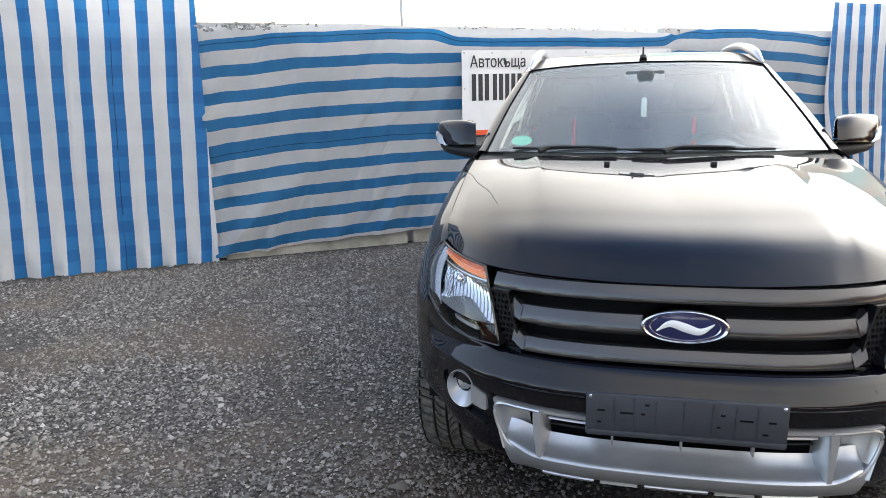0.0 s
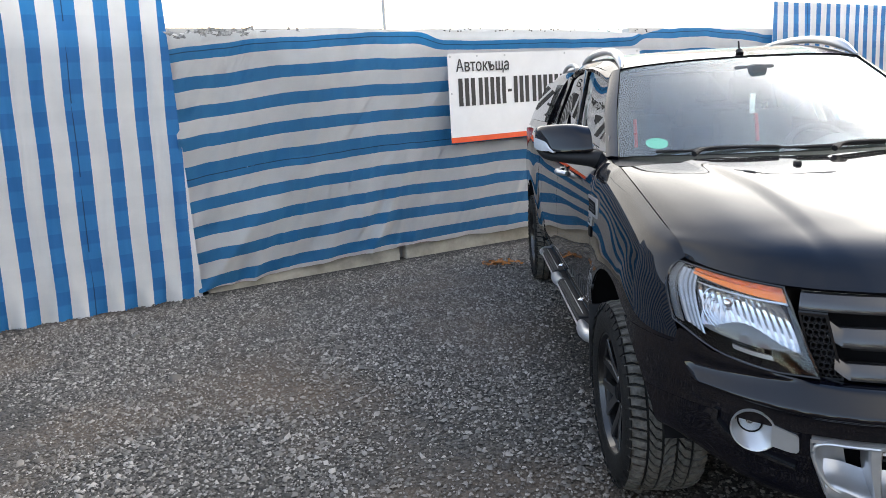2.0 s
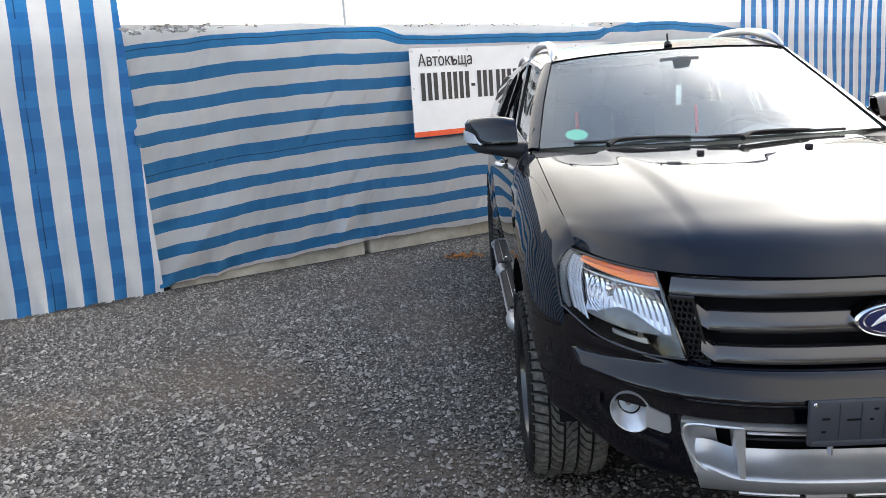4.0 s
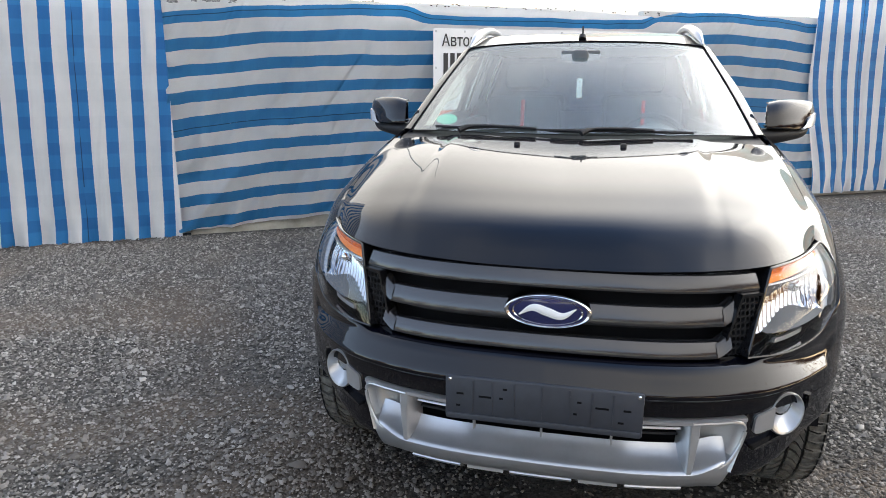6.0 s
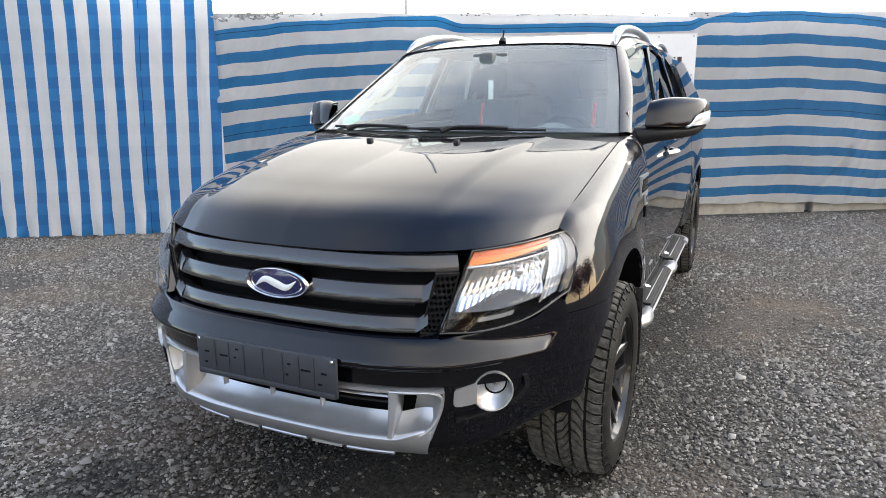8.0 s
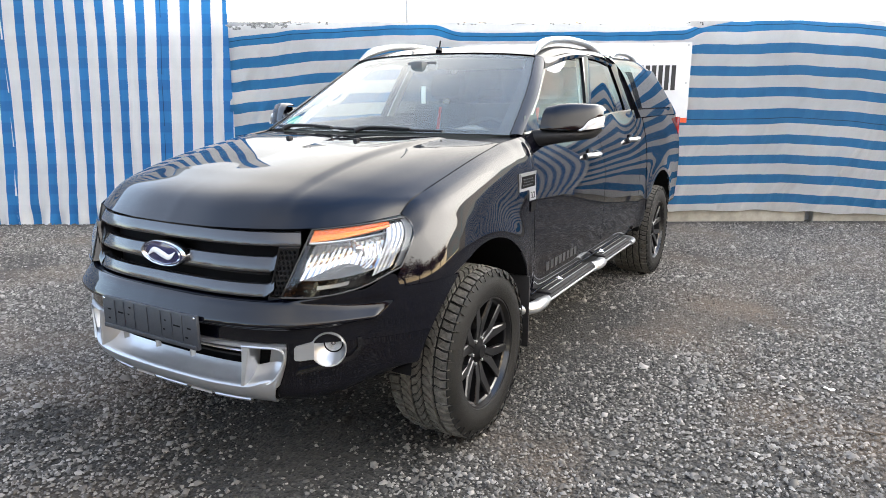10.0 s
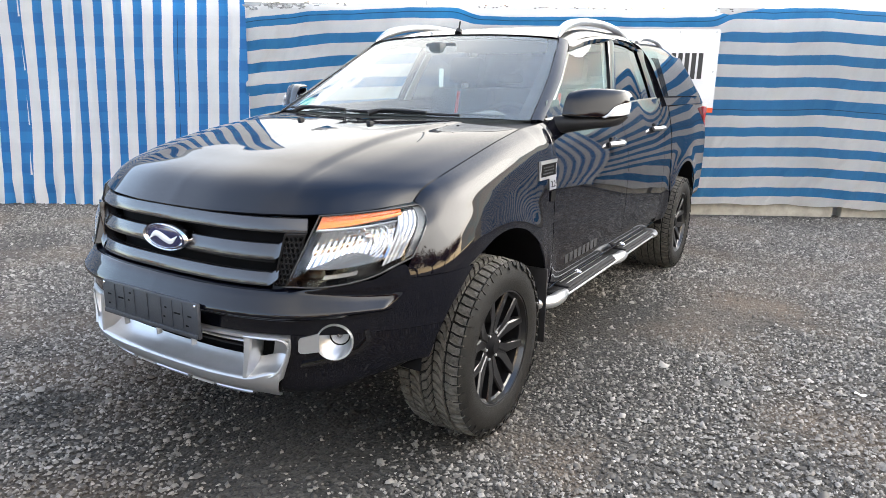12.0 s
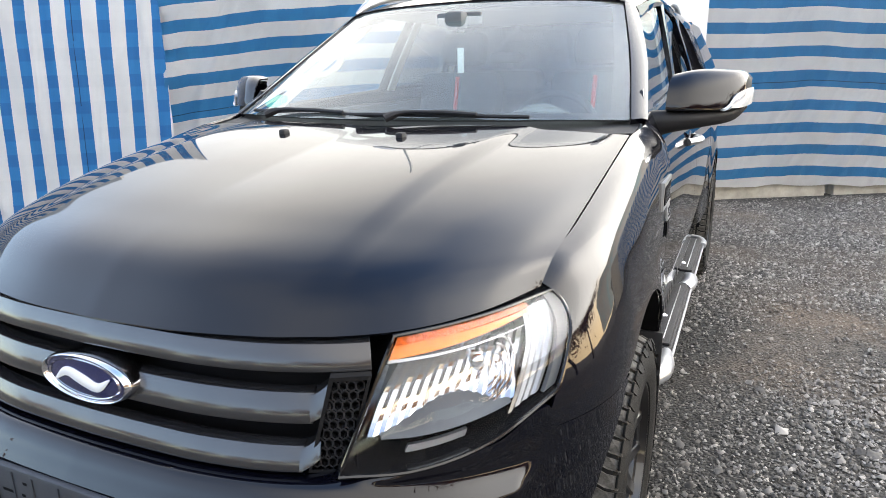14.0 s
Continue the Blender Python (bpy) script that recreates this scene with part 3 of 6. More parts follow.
def stones(name, count, x0, x1, y0, y1, size, label):
    """Loose chips of stone strewn over a stretch of the yard, as one mesh."""
    rng = np.random.default_rng(7)
    octa = np.array([(1, 0, -0.3), (-1, 0, -0.3), (0, 1, -0.3), (0, -1, -0.3), (0.45, 0.35, 0.75), (-0.4, -0.3, 0.6)], float)
    tri = np.array([(0, 2, 4), (2, 1, 4), (1, 5, 4), (1, 3, 5), (3, 0, 5), (0, 4, 5)])
    c = np.stack([rng.uniform(x0, x1, count), rng.uniform(y0, y1, count)], 1)
    keep = np.ones(count, bool)
    patch = np.array([noise.noise((p[0] * 0.9, p[1] * 0.9, 3.0)) for p in c])
    keep &= rng.random(count) < np.clip(1.0 - 1.6 * np.clip(patch - 0.05, 0, 1), 0.2, 1)
    edge = np.minimum(np.minimum(c[:, 0] - x0, x1 - c[:, 0]), np.minimum(c[:, 1] - y0, y1 - c[:, 1]))
    keep &= rng.random(count) < np.clip(edge / 2.0, 0.0, 1.0) ** 0.8
    keep &= (c[:, 1] - 4.05) < (c[:, 0] + 3.95) * 0.6 - 0.05
    bare = np.hypot(0.78 * c[:, 0] - 0.10, 0.34 * c[:, 1] - 0.72)       # trodden earth shows between fewer chips near the truck
    keep &= rng.random(count) < np.clip(0.45 + 0.55 * (bare - 0.5) / 0.7 - 0.5 * patch, 0.35, 1)
    c = c[keep]
    n = len(c)
    s = size * np.exp(rng.normal(-0.16, 0.42, n))
    v = octa[None] * (1 + rng.uniform(-0.35, 0.35, (n, 6, 1)))
    v = v + rng.uniform(-0.25, 0.25, (n, 6, 3))
    v = v * np.stack([s, s * rng.uniform(0.6, 1.0, n), s * rng.uniform(0.45, 0.85, n)], 1)[:, None]
    a = rng.uniform(0, 2 * np.pi, n)
    ca, sa = np.cos(a)[:, None], np.sin(a)[:, None]
    x, y = v[..., 0] * ca - v[..., 1] * sa, v[..., 0] * sa + v[..., 1] * ca
    v = np.stack([x + c[:, :1], y + c[:, 1:], v[..., 2] + 0.006 + s[:, None] * 0.15], 2)
    f = tri[None] + 6 * np.arange(n)[:, None, None]
    me = bpy.data.meshes.new(name)
    me.vertices.add(n * 6)
    me.vertices.foreach_set("co", v.ravel())
    me.loops.add(n * 18)
    me.loops.foreach_set("vertex_index", f.ravel().astype(np.int32))
    me.polygons.add(n * 6)
    me.polygons.foreach_set("loop_start", np.arange(0, n * 18, 3, dtype=np.int32))
    me.update(calc_edges=True)
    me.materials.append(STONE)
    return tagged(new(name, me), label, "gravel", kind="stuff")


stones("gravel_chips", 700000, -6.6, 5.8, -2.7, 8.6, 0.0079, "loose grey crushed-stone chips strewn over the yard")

# ---- striped fence ----
CORNER, ALONG, OUT = Vector((-3.95, 4.05, 0)), Vector((0.8575, 0.5145, 0)), Vector((0.5145, -0.8575, 0))


def fence_at(u, z, off=0.0):
    """A place on the fence: u metres along it from the seam of the two sheets, off metres out from it."""
    return CORNER + ALONG * u + OUT * off + Vector((0, 0, z))


def cloth(name, u0, u1, low, high, material, label, place_uv, billow=0.03, off=0.0, seed=0.0, bulge=None, lean=None):
    """A hung sheet with folds; low(u), high(u): its hems; place_uv(u, z): where the weave lies."""
    nu, nv = int((u1 - u0) / 0.03) + 2, 84
    bm = bmesh.new()
    lay = bm.loops.layers.uv.new("cloth")
    grid, at = [], {}
    for i in range(nu):
        u = mix(u0, u1, i / (nu - 1))
        row = []
        for j in range(nv):
            k = j / (nv - 1)
            z = mix(low(u), high(u), k)
            f = noise.noise((u * 0.7 + seed, z * 0.6, 1.0)) * billow + noise.noise((u * 2.6 + seed, z * 0.9, 5.0)) * billow * 0.35
            f += 0.016 * (1 - abs(noise.noise((u * 2.2 - z * 2.6, u * 0.5 + z * 0.7, seed))) * 2) * (1 - ease(0.1, 1.1, z))
            f += 0.028 * math.sin(u * 27 + 2.5 * noise.noise((u * 3, 0, seed))) * (1 - ease(0.0, 0.30, z)) * (1.0 if seed != 9.0 else 0.25)
            if seed == 9.0:                       # slanting pulls and puckers in the sheet with level stripes
                slack = (1 - 0.55 * ease(1.6, 2.6, u)) * (0.35 + 0.65 * (1 - ease(0.5, 1.7, z)))
                f += 0.055 * slack * max(0.0, 1 - 3.2 * abs(noise.noise((u * 1.9 - z * 1.1, z * 0.35 + u * 0.2, 11.0)))) ** 2
                f += 0.032 * slack * max(0.0, 1 - 3.0 * abs(noise.noise((u * 4.2 - z * 1.6, z * 0.7, 23.0)))) ** 2
                f += 0.010 * math.sin(z * 19 + 2 * noise.noise((z * 3, u, 0))) * (1 - ease(0.0, 0.35, u))
            else:                                 # long hanging folds
                f += 0.016 * max(0.0, 1 - 2.6 * abs(noise.noise((u * 3.1 + 0.25 * z, z * 0.22, seed + 3)))) ** 2
            if bulge:
                f += bulge(u, z)
            v = bm.verts.new(fence_at(u + (lean(u, z) if lean else 0.0), z, off + f))
            at[v] = (u, z)
            row.append(v)
        grid.append(row)
    for a, b in zip(grid, grid[1:]):
        for j in range(nv - 1):
            fc = bm.faces.new([a[j], b[j], b[j + 1], a[j + 1]])
            mid = [sum(at[v][k] for v in fc.verts) / 4 for k in (0, 1)]
            for lp in fc.loops:
                lp[lay].uv = place_uv(*at[lp.vert], *mid)
    return tagged(part(name, bm, material, None), label, "tarpaulin", kind="structure")


WALL_TOP = 2.33
# the solid fence behind the sheets, higher at its far end
fb = bmesh.new()
for u0, u1, top in ((-16.0, -1.22, 3.4), (-1.22, 2.07, WALL_TOP), (2.07, 2.24, 2.19), (2.24, 5.35, 2.26), (5.35, 22.0, WALL_TOP + 0.02)):
    q = [fence_at(u0, -0.05, -0.14), fence_at(u1, -0.05, -0.14), fence_at(u1, -0.05, -0.26), fence_at(u0, -0.05, -0.26)]
    prism(q, (0, 0, top + 0.05), fb)
tagged(part("wall_fence", fb, STEEL, None, smooth=False), "plain grey solid fence behind the striped sheets", "fence", kind="structure")
pb = bmesh.new()
for u0, u1 in ((0.1, 2.03), (2.1, 6.9), (7.0, 13.0)):
    prism([fence_at(u0, -0.02, -0.03), fence_at(u1, -0.02, -0.03), fence_at(u1, -0.02, -0.13), fence_at(u0, -0.02, -0.13)], (0, 0, 0.24), pb)
bmesh.ops.bevel(pb, geom=pb.edges[:], offset=0.008, segments=1, affect="EDGES")
tagged(part("plinth", pb, CONCRETE, None, smooth=False), "weathered grey concrete plinth along the foot of the fence", "plinth", kind="structure")


def along_line(u, knots):
    """A value that glides from knot to knot along the fence."""
    for (a, p), (b, q) in zip(knots, knots[1:]):
        if u <= b:
            return mix(p, q, ease(0, 1, max(u - a, 0) / (b - a)) * 0.5 + 0.5 * max(u - a, 0) / (b - a))
    return knots[-1][1]


def hem_mid(u):
    return along_line(u, ((0.0, 0.045), (0.66, 0.083), (1.26, 0.128), (2.2, 0.157), (4.0, 0.14), (6.3, 0.142), (7.75, 0.09))) + 0.008 * math.sin(u * 9.3) + 0.008 * noise.noise((u * 5, 0, 0))


def top_mid(u):
    h = along_line(u, ((0.0, 2.27), (0.55, 2.294), (1.6, 2.327), (2.09, 2.302), (2.6, 2.308), (3.9, 2.303), (5.4, 2.262), (5.85, 2.335), (6.4, 2.34), (7.75, 2.33)))
    return h + 0.010 * noise.noise((u * 6, 2, 0)) + (0.03 * noise.noise((u * 22, 5, 0)) if u < 0.75 else 0.0)


def shift_level(u):
    return along_line(u, ((0.0, -0.15), (0.25, -0.118), (1.0, -0.045), (1.93, 0.0), (3.5, 0.02), (5.48, 0.035), (6.55, 0.05), (7.17, 0.02), (7.75, -0.03)))


def weave_level(u, z, mu, mz):
    """Two widths of cloth, sewn together half way up."""
    w = z - shift_level(u) + 0.10 * ease(2.3, 2.7, u) * (1 - ease(5.2, 5.5, u)) * ease(2.02, 2.14, z)
    w += 0.012 * noise.noise((u * 1.6, z * 1.5, 2.0)) + 0.006 * noise.noise((u * 5.0, z * 3.0, 4.0))
    if mz - shift_level(mu) > 1.215:
        return u, ((w - 1.686) / 0.2455 + 0.555) * STRIPE
    return u, ((w - 0.662) / 0.2345 + 0.555) * STRIPE


def weave_upright(u, z, mu, mz):
    """Widths of cloth side by side, hung a little askew."""
    if mu > 4.0:
        return ((u + 0.075 * (z - 1.2) - 8.128) / 0.2430 + 0.555) * STRIPE, z
    w = u - 0.05 * (z - 1.5)
    w += 0.010 * noise.noise((z * 1.6, u * 0.8, 7.0))
    if mu - 0.05 * (mz - 1.5) < -2.53:
        return ((w + 2.633) / 0.2280 + 0.555) * STRIPE, z
    if mu - 0.05 * (mz - 1.5) < -0.745:
        return ((w + 1.252) / 0.2243 + 0.555) * STRIPE, z
    return ((w + 0.301) / 0.2340 + 0.555) * STRIPE, z


def rolled_hem(u, z):
    k = ease(2.25, 2.6, u) * (1 - ease(5.2, 5.5, u))
    return k * (0.085 * math.exp(-((z - 2.285) / 0.045) ** 2) + 0.02 * math.exp(-((z - 2.16) / 0.05) ** 2))


cloth("tarpaulin", -12.0, 0.03, lambda u: 0.0 + 0.012 * noise.noise((u * 5, 0, 0)), lambda u: 3.2, TARP_V, "blue and white striped tarpaulin hung with upright stripes", weave_upright, 0.05, 0.03, 4.0)
cloth("tarpaulin", 0.0, 8.15, hem_mid, top_mid, TARP_H, "blue and white striped tarpaulin hung with level stripes", weave_level, 0.04, 0.0, 9.0, rolled_hem)
cloth("tarpaulin", 7.80, 14.5, lambda u: 0.05 + 0.02 * noise.noise((u * 5, 0, 0)), lambda u: 2.68, TARP_V, "blue and white striped tarpaulin hung with upright stripes", weave_upright, 0.05, 0.03, 2.0, None, lambda u, z: 0.26 * (1 - ease(0.1, 1.7, z)) * (1 - ease(7.8, 9.2, u)))

# a pale building far behind the fence, made as translucent cloth to render bright
tent = bmesh.new()
rows = []
for i in range(25):
    k = i / 24
    rows.append([Vector((mix(-1.6, 26, k), 16.7 + 0.2 * math.sin(k * 20), mix(1.0, 6.2 if k > 0.04 else 3.6, j / 6) + 0.10 * math.sin(k * 9 + j))) for j in range(7)])
sheet(rows, tent)
tagged(part("far_wall", tent, FAR_WALL, None), "pale cream translucent cloth in place of a building far behind the fence", "tent", kind="structure")

# torn scraps and eyelets along the top hem
rng = random.Random(5)
scraps = bmesh.new()
for k in range(46):
    u = rng.uniform(0.03, 0.72) if k < 42 else rng.uniform(0.8, 1.2)
    z = top_mid(u) + rng.uniform(-0.035, 0.02)
    w, h = rng.uniform(0.010, 0.030), rng.uniform(0.004, 0.016)
    rows = [[fence_at(u + w * (i - 1) + 0.012 * rng.gauss(0, 1), z + h * (j - 1) + 0.3 * w * (i - 1) * rng.gauss(0, 1), 0.03 + 0.015 * rng.random()) for j in range(3)] for i in range(3)]
    sheet(rows, scraps)
tagged(part("torn_hem", scraps, SCRAP, None), "torn grey scraps of cloth along the tarpaulin's top hem", "cloth scraps", kind="stuff")
specks = bmesh.new()
for k in range(34):
    u = rng.uniform(2.6, 5.4)
    z = 2.288 + rng.uniform(-0.012, 0.02)
    box((-0.009, -0.004, -0.005), (0.009 * rng.uniform(0.4, 1.4), 0.004, 0.005), 0.002, specks, Matrix.Translation(fence_at(u, z, 0.105)) @ pose(0, 0, 0, 0, rng.uniform(-30, 30), 31), 1)
tagged(part("hem_ties", specks, DARK, None), "dark ties and holes along the rolled hem", "hem ties", kind="stuff")

# ---- pickup truck ----
truck = thing("pickup_truck", (0, 2.5, 0), "glossy black-blue double-cab pickup with a matching canopy parked on gravel", "pickup truck")
HUB_F, HUB_R, HUB_Z, ARCH_R = 0.93, 4.17, 0.378, 0.505


# the nose seen from above, from its middle round to the front wheel arch
PLAN = spline([(0, 0, 0), (0.14, 0.003, 0), (0.27, 0.011, 0), (0.42, 0.040, 0), (0.56, 0.098, 0), (0.68, 0.185, 0), (0.77, 0.285, 0), (0.84, 0.375, 0), (0.885, 0.455, 0), (0.915, 0.54, 0), (0.928, 0.63, 0), (0.932, 0.74, 0)], 91)
PLAN_N = []
for i, p in enumerate(PLAN):
    d = (PLAN[min(i + 1, 90)] - PLAN[max(i - 1, 0)]).normalized()
    PLAN_N.append(Vector((d.y, -d.x, 0)) if i else Vector((0, -1, 0)))


def nose(i, out, z):
    """A place on the nose at step i of the plan (a fraction is fine; negative: other side), out metres proud."""
    k = min(int(abs(i)), 89)
    f = abs(i) - k
    p = PLAN[k].lerp(PLAN[k + 1], f) + PLAN_N[k].lerp(PLAN_N[k + 1], f) * out
    return Vector((p.x if i >= 0 else -p.x, p.y, z))


def step_at(x):
    """The step of the plan at which it is x from the middle."""
    for k in range(90):
        if PLAN[k + 1].x >= x:
            return k + (x - PLAN[k].x) / (PLAN[k + 1].x - PLAN[k].x)
    return 90


def step_arch(z):
    """The last step before the wheel arch at a height."""
    y = HUB_F - math.sqrt(max(ARCH_R ** 2 - max(z - HUB_Z, 0) ** 2, 0.0))
    for k in range(90):
        if PLAN[k + 1].y >= y:
            return k + (y - PLAN[k].y) / (PLAN[k + 1].y - PLAN[k].y)
    return 90


# hood: sections from the lip to the cowl, each from the middle to the edge
HOOD = [
    [(0, 0.075, 1.008), (0.22, 0.086, 1.009), (0.41, 0.125, 1.012), (0.49, 0.158, 1.013), (0.60, 0.222, 1.017), (0.70, 0.335, 1.026), (0.772, 0.475, 1.040)],
    [(0, 0.160, 1.098), (0.22, 0.171, 1.098), (0.41, 0.210, 1.096), (0.49, 0.236, 1.091), (0.60, 0.298, 1.084), (0.70, 0.400, 1.078), (0.780, 0.525, 1.083)],
    [(0, 0.34, 1.158), (0.23, 0.35, 1.160), (0.42, 0.38, 1.162), (0.49, 0.40, 1.151), (0.61, 0.44, 1.138), (0.71, 0.51, 1.120), (0.786, 0.62, 1.112)],
    [(0, 0.62, 1.212), (0.23, 0.62, 1.218), (0.435, 0.63, 1.226), (0.50, 0.64, 1.207), (0.62, 0.665, 1.194), (0.725, 0.71, 1.170), (0.793, 0.79, 1.156)],
    [(0, 0.93, 1.254), (0.23, 0.93, 1.261), (0.465, 0.93, 1.271), (0.53, 0.935, 1.249), (0.64, 0.95, 1.239), (0.74, 0.98, 1.222), (0.800, 1.02, 1.212)],
    [(0, 1.16, 1.276), (0.23, 1.166, 1.282), (0.50, 1.195, 1.288), (0.57, 1.205, 1.272), (0.66, 1.22, 1.267), (0.75, 1.24, 1.261), (0.802, 1.25, 1.258)],
]
# the bulge's side is a crisp slope
for i, sec in enumerate(HOOD):
    p, q = (Vector(v) for v in sec[2:4])
    a, b = p.lerp(q, 0.18), p.lerp(q, 0.82)
    p.z -= 0.35 * (p.z - q.z)
    drop = p.z - q.z
    sec[2] = (p.x, p.y, p.z)
    HOOD[i] = sec[:3] + [(a.x, a.y, p.z - 0.08 * drop), (b.x, b.y, p.z - 0.92 * drop)] + sec[3:]
right = loft(HOOD, 40, 60)
rows = [[Vector((-p.x, p.y, p.z)) for p in r[:0:-1]] + r for r in right]
part("hood", thick(sheet(rows), 0.012), PAINT, truck)
HOOD_EDGE = [r[-1] for r in right]


def gap_at(y):
    """Where the hood's side edge runs at y: x and z."""
    pts = HOOD_EDGE
    if y <= pts[0].y:
        return pts[0].x, pts[0].z
    for a, b in zip(pts, pts[1:]):
        if y <= b.y:
            t = (y - a.y) / (b.y - a.y)
            return mix(a.x, b.x, t), mix(a.z, b.z, t)
    t = (y - pts[-1].y) / 0.25
    return mix(pts[-1].x, 0.825, t), mix(pts[-1].z, 1.285, t)


def waist(y):
    """Half the body's width at the waist."""
    return 0.905 - 0.045 * (1 - ease(0.35, 0.75, y)) - 0.02 * ease(4.4, 5.1, y)


def belt(y):
    """The height of the line below the side windows."""
    return 1.285 + 0.045 * (y - 1.5)


def arch(y, hub):
    d = ARCH_R ** 2 - (y - hub) ** 2
    return HUB_Z + math.sqrt(d) if d > 0 else 0.0


def flare(y, z):
    f = 0.0
    for hub in (HUB_F, HUB_R):
        d = math.hypot(y - hub, z - HUB_Z) - ARCH_R
        if z > 0.3:
            f += 0.022 * math.exp(-(max(d, 0) / 0.095) ** 2)
    return f


def flank(y, z):
    """The side's skin below the windows."""
    w = waist(y)
    x = w - 0.035 * (max(0.80 - z, 0) / 0.32) ** 2 - 0.006 * ease(0.98, 1.06, z) - mix(0.100, 0.055, ease(3.1, 3.7, y)) * (max(z - 1.04, 0) / 0.29) ** 1.5
    x += 0.006 * math.exp(-((z - 0.56) / 0.04) ** 2)
    return x + flare(y, z)


def side_panel(name, y0, y1, side, low, high, nz=26, slant=None):
    """A panel of the side between two upright gaps, up to the window line, down to the sill or arch."""
    ys = []
    n = max(8, int((y1 - y0) / 0.03))
    ys = [mix(y0, y1, i / n) for i in range(n + 1)]
    for hub in (HUB_F, HUB_R):
        for e in (-1, 1):
            ye = hub + e * math.sqrt(ARCH_R ** 2 - (0.50 - HUB_Z) ** 2)
            if y0 < ye < y1:
                ys += [ye - e * 0.0005 * k for k in (0, 2, 8, 20, 40)] + [ye + e * 0.001]
    ys = sorted(set(ys))
    rows = []
    for y in ys:
        lo, hi = low(y), high(y)
        rows.append([Vector((side * flank(y, z), y + (slant(z) if slant else 0.0), z)) for z in (mix(lo, hi, k / nz) for k in range(nz + 1))])
    return part(name, thick(sheet(rows), 0.01), PAINT, truck)


def fender_profile(y):
    xg, zg = gap_at(y)
    xg += 0.0034
    zg -= 0.002
    w = waist(y)
    return [(xg, zg), (mix(xg, w, 0.40), zg - 0.024), (mix(xg, w, 0.74), zg - 0.067), (mix(xg, w, 0.925), zg - 0.128)], zg


def fender_x(y, z):
    """How far out the fender's skin lies at a place on its side."""
    prof, zg = fender_profile(y)
    pts = prof + [(flank(y, q), q) for q in (zg - 0.20, zg - 0.28, zg - 0.40)]
    line = spline([(a, 0, b) for a, b in pts], 60)
    return min(line, key=lambda p: abs(p.z - z)).x


def plan_x(y):
    """How far out the nose's plan lies at y."""
    for p, q in zip(PLAN, PLAN[1:]):
        if q.y >= y > p.y:
            return mix(p.x, q.x, (y - p.y) / (q.y - p.y))
    return PLAN[-1].x


FENDER_EDGE = []                                 # its front edge, beside the headlight
SEAM = 0.803                                     # the level seam between fender and bumper


def even(line, n):
    """n points spaced evenly along a line."""
    d = [0.0]
    for a, b in zip(line, line[1:]):
        d.append(d[-1] + (b - a).length)
    out, k = [], 0
    for i in range(n):
        s = d[-1] * i / (n - 1)
        while k < len(line) - 2 and d[k + 1] < s:
            k += 1
        out.append(line[k].lerp(line[k + 1], (s - d[k]) / max(d[k + 1] - d[k], 1e-9)))
    return out


def fender(side):
    n, m = 40, 34
    rows = []
    ys = sorted([mix(0.487, 1.452, i / n) for i in range(n + 1)] + [HUB_F + ARCH_R - 0.012 - 0.0008 * k * k for k in range(6)])
    for y in ys:
        prof, zg = fender_profile(y)
        low = max(SEAM if y < 0.75 else 0.0, arch(y, HUB_F), 0.49)
        if y > HUB_F + 0.4 and arch(y, HUB_F) < 0.5:
            low = 0.49
        zs = zg - 0.20
        zz = [mix(min(zs, 1.02), low, k / 5) for k in range(6)]
        prof += [(flank(y, z), z) for z in zz if z < zg - 0.17]
        while len(prof) < 9:
            prof.append((flank(y, low) + 0.0, mix(prof[-1][1], low, 0.5)))
        line = even(spline([(x, 0, z) for x, z in prof], 120), m)
        foot = y if y > 0.75 else mix(0.350, 0.75, (y - 0.487) / 0.263)   # the front edge leans forward round the headlight
        near = 1 - ease(0.487, 0.66, y)
        row = []
        for p in line:
            q = ease(SEAM - 0.03, 1.03, p.z) if y < 0.75 else 1.0
            into = 0.010 * near * math.sin(math.pi * min(max((zg - p.z) / 0.10, 0.0), 1.0))
            row.append(Vector((side * mix(plan_x(foot), p.x - 0.018 * near, q), mix(foot, y, q) + into, p.z)))
        rows.append(row)
    near_by = [[math.exp(-((a - b) / 0.045) ** 2) for b in ys] for a in ys]   # the shoulder flows without ripples
    for j in range(m):
        xs = [r[j].x for r in rows]
        for i in range(2, len(rows) - 2):
            soft = ease(0, 9, i - 1) * ease(0, 6, len(rows) - 2 - i)
            rows[i][j].x = mix(xs[i], sum(w * x for w, x in zip(near_by[i], xs)) / sum(near_by[i]), soft)
    for row, y in zip(rows, ys):
        for _ in range(5 if y > 0.66 else 0):
            xs = [p.x for p in row]
            for j in range(9, m - 2):
                row[j].x = (xs[j - 1] + 2 * xs[j] + xs[j + 1]) / 4
    if side > 0:
        FENDER_EDGE.extend(rows[0])
    return part("front_fender", thick(sheet(rows), 0.008), PAINT, truck)


for side in (1, -1):
    fender(side)
    side_panel("front_door", 1.458, 2.61, side, lambda y: 0.49, lambda y: belt(y))
    side_panel("rear_door", 2.616, 3.50, side, lambda y: max(0.49, 0.0), lambda y: belt(y))
    side_panel("cab_corner", 3.506, 3.70, side, lambda y: max(0.49, arch(y, HUB_R)), lambda y: belt(y))
    side_panel("bed_side", 3.72, 5.07, side, lambda y: max(0.52, arch(y, HUB_R)), lambda y: 1.315 + 0.01 * (y - 3.7))

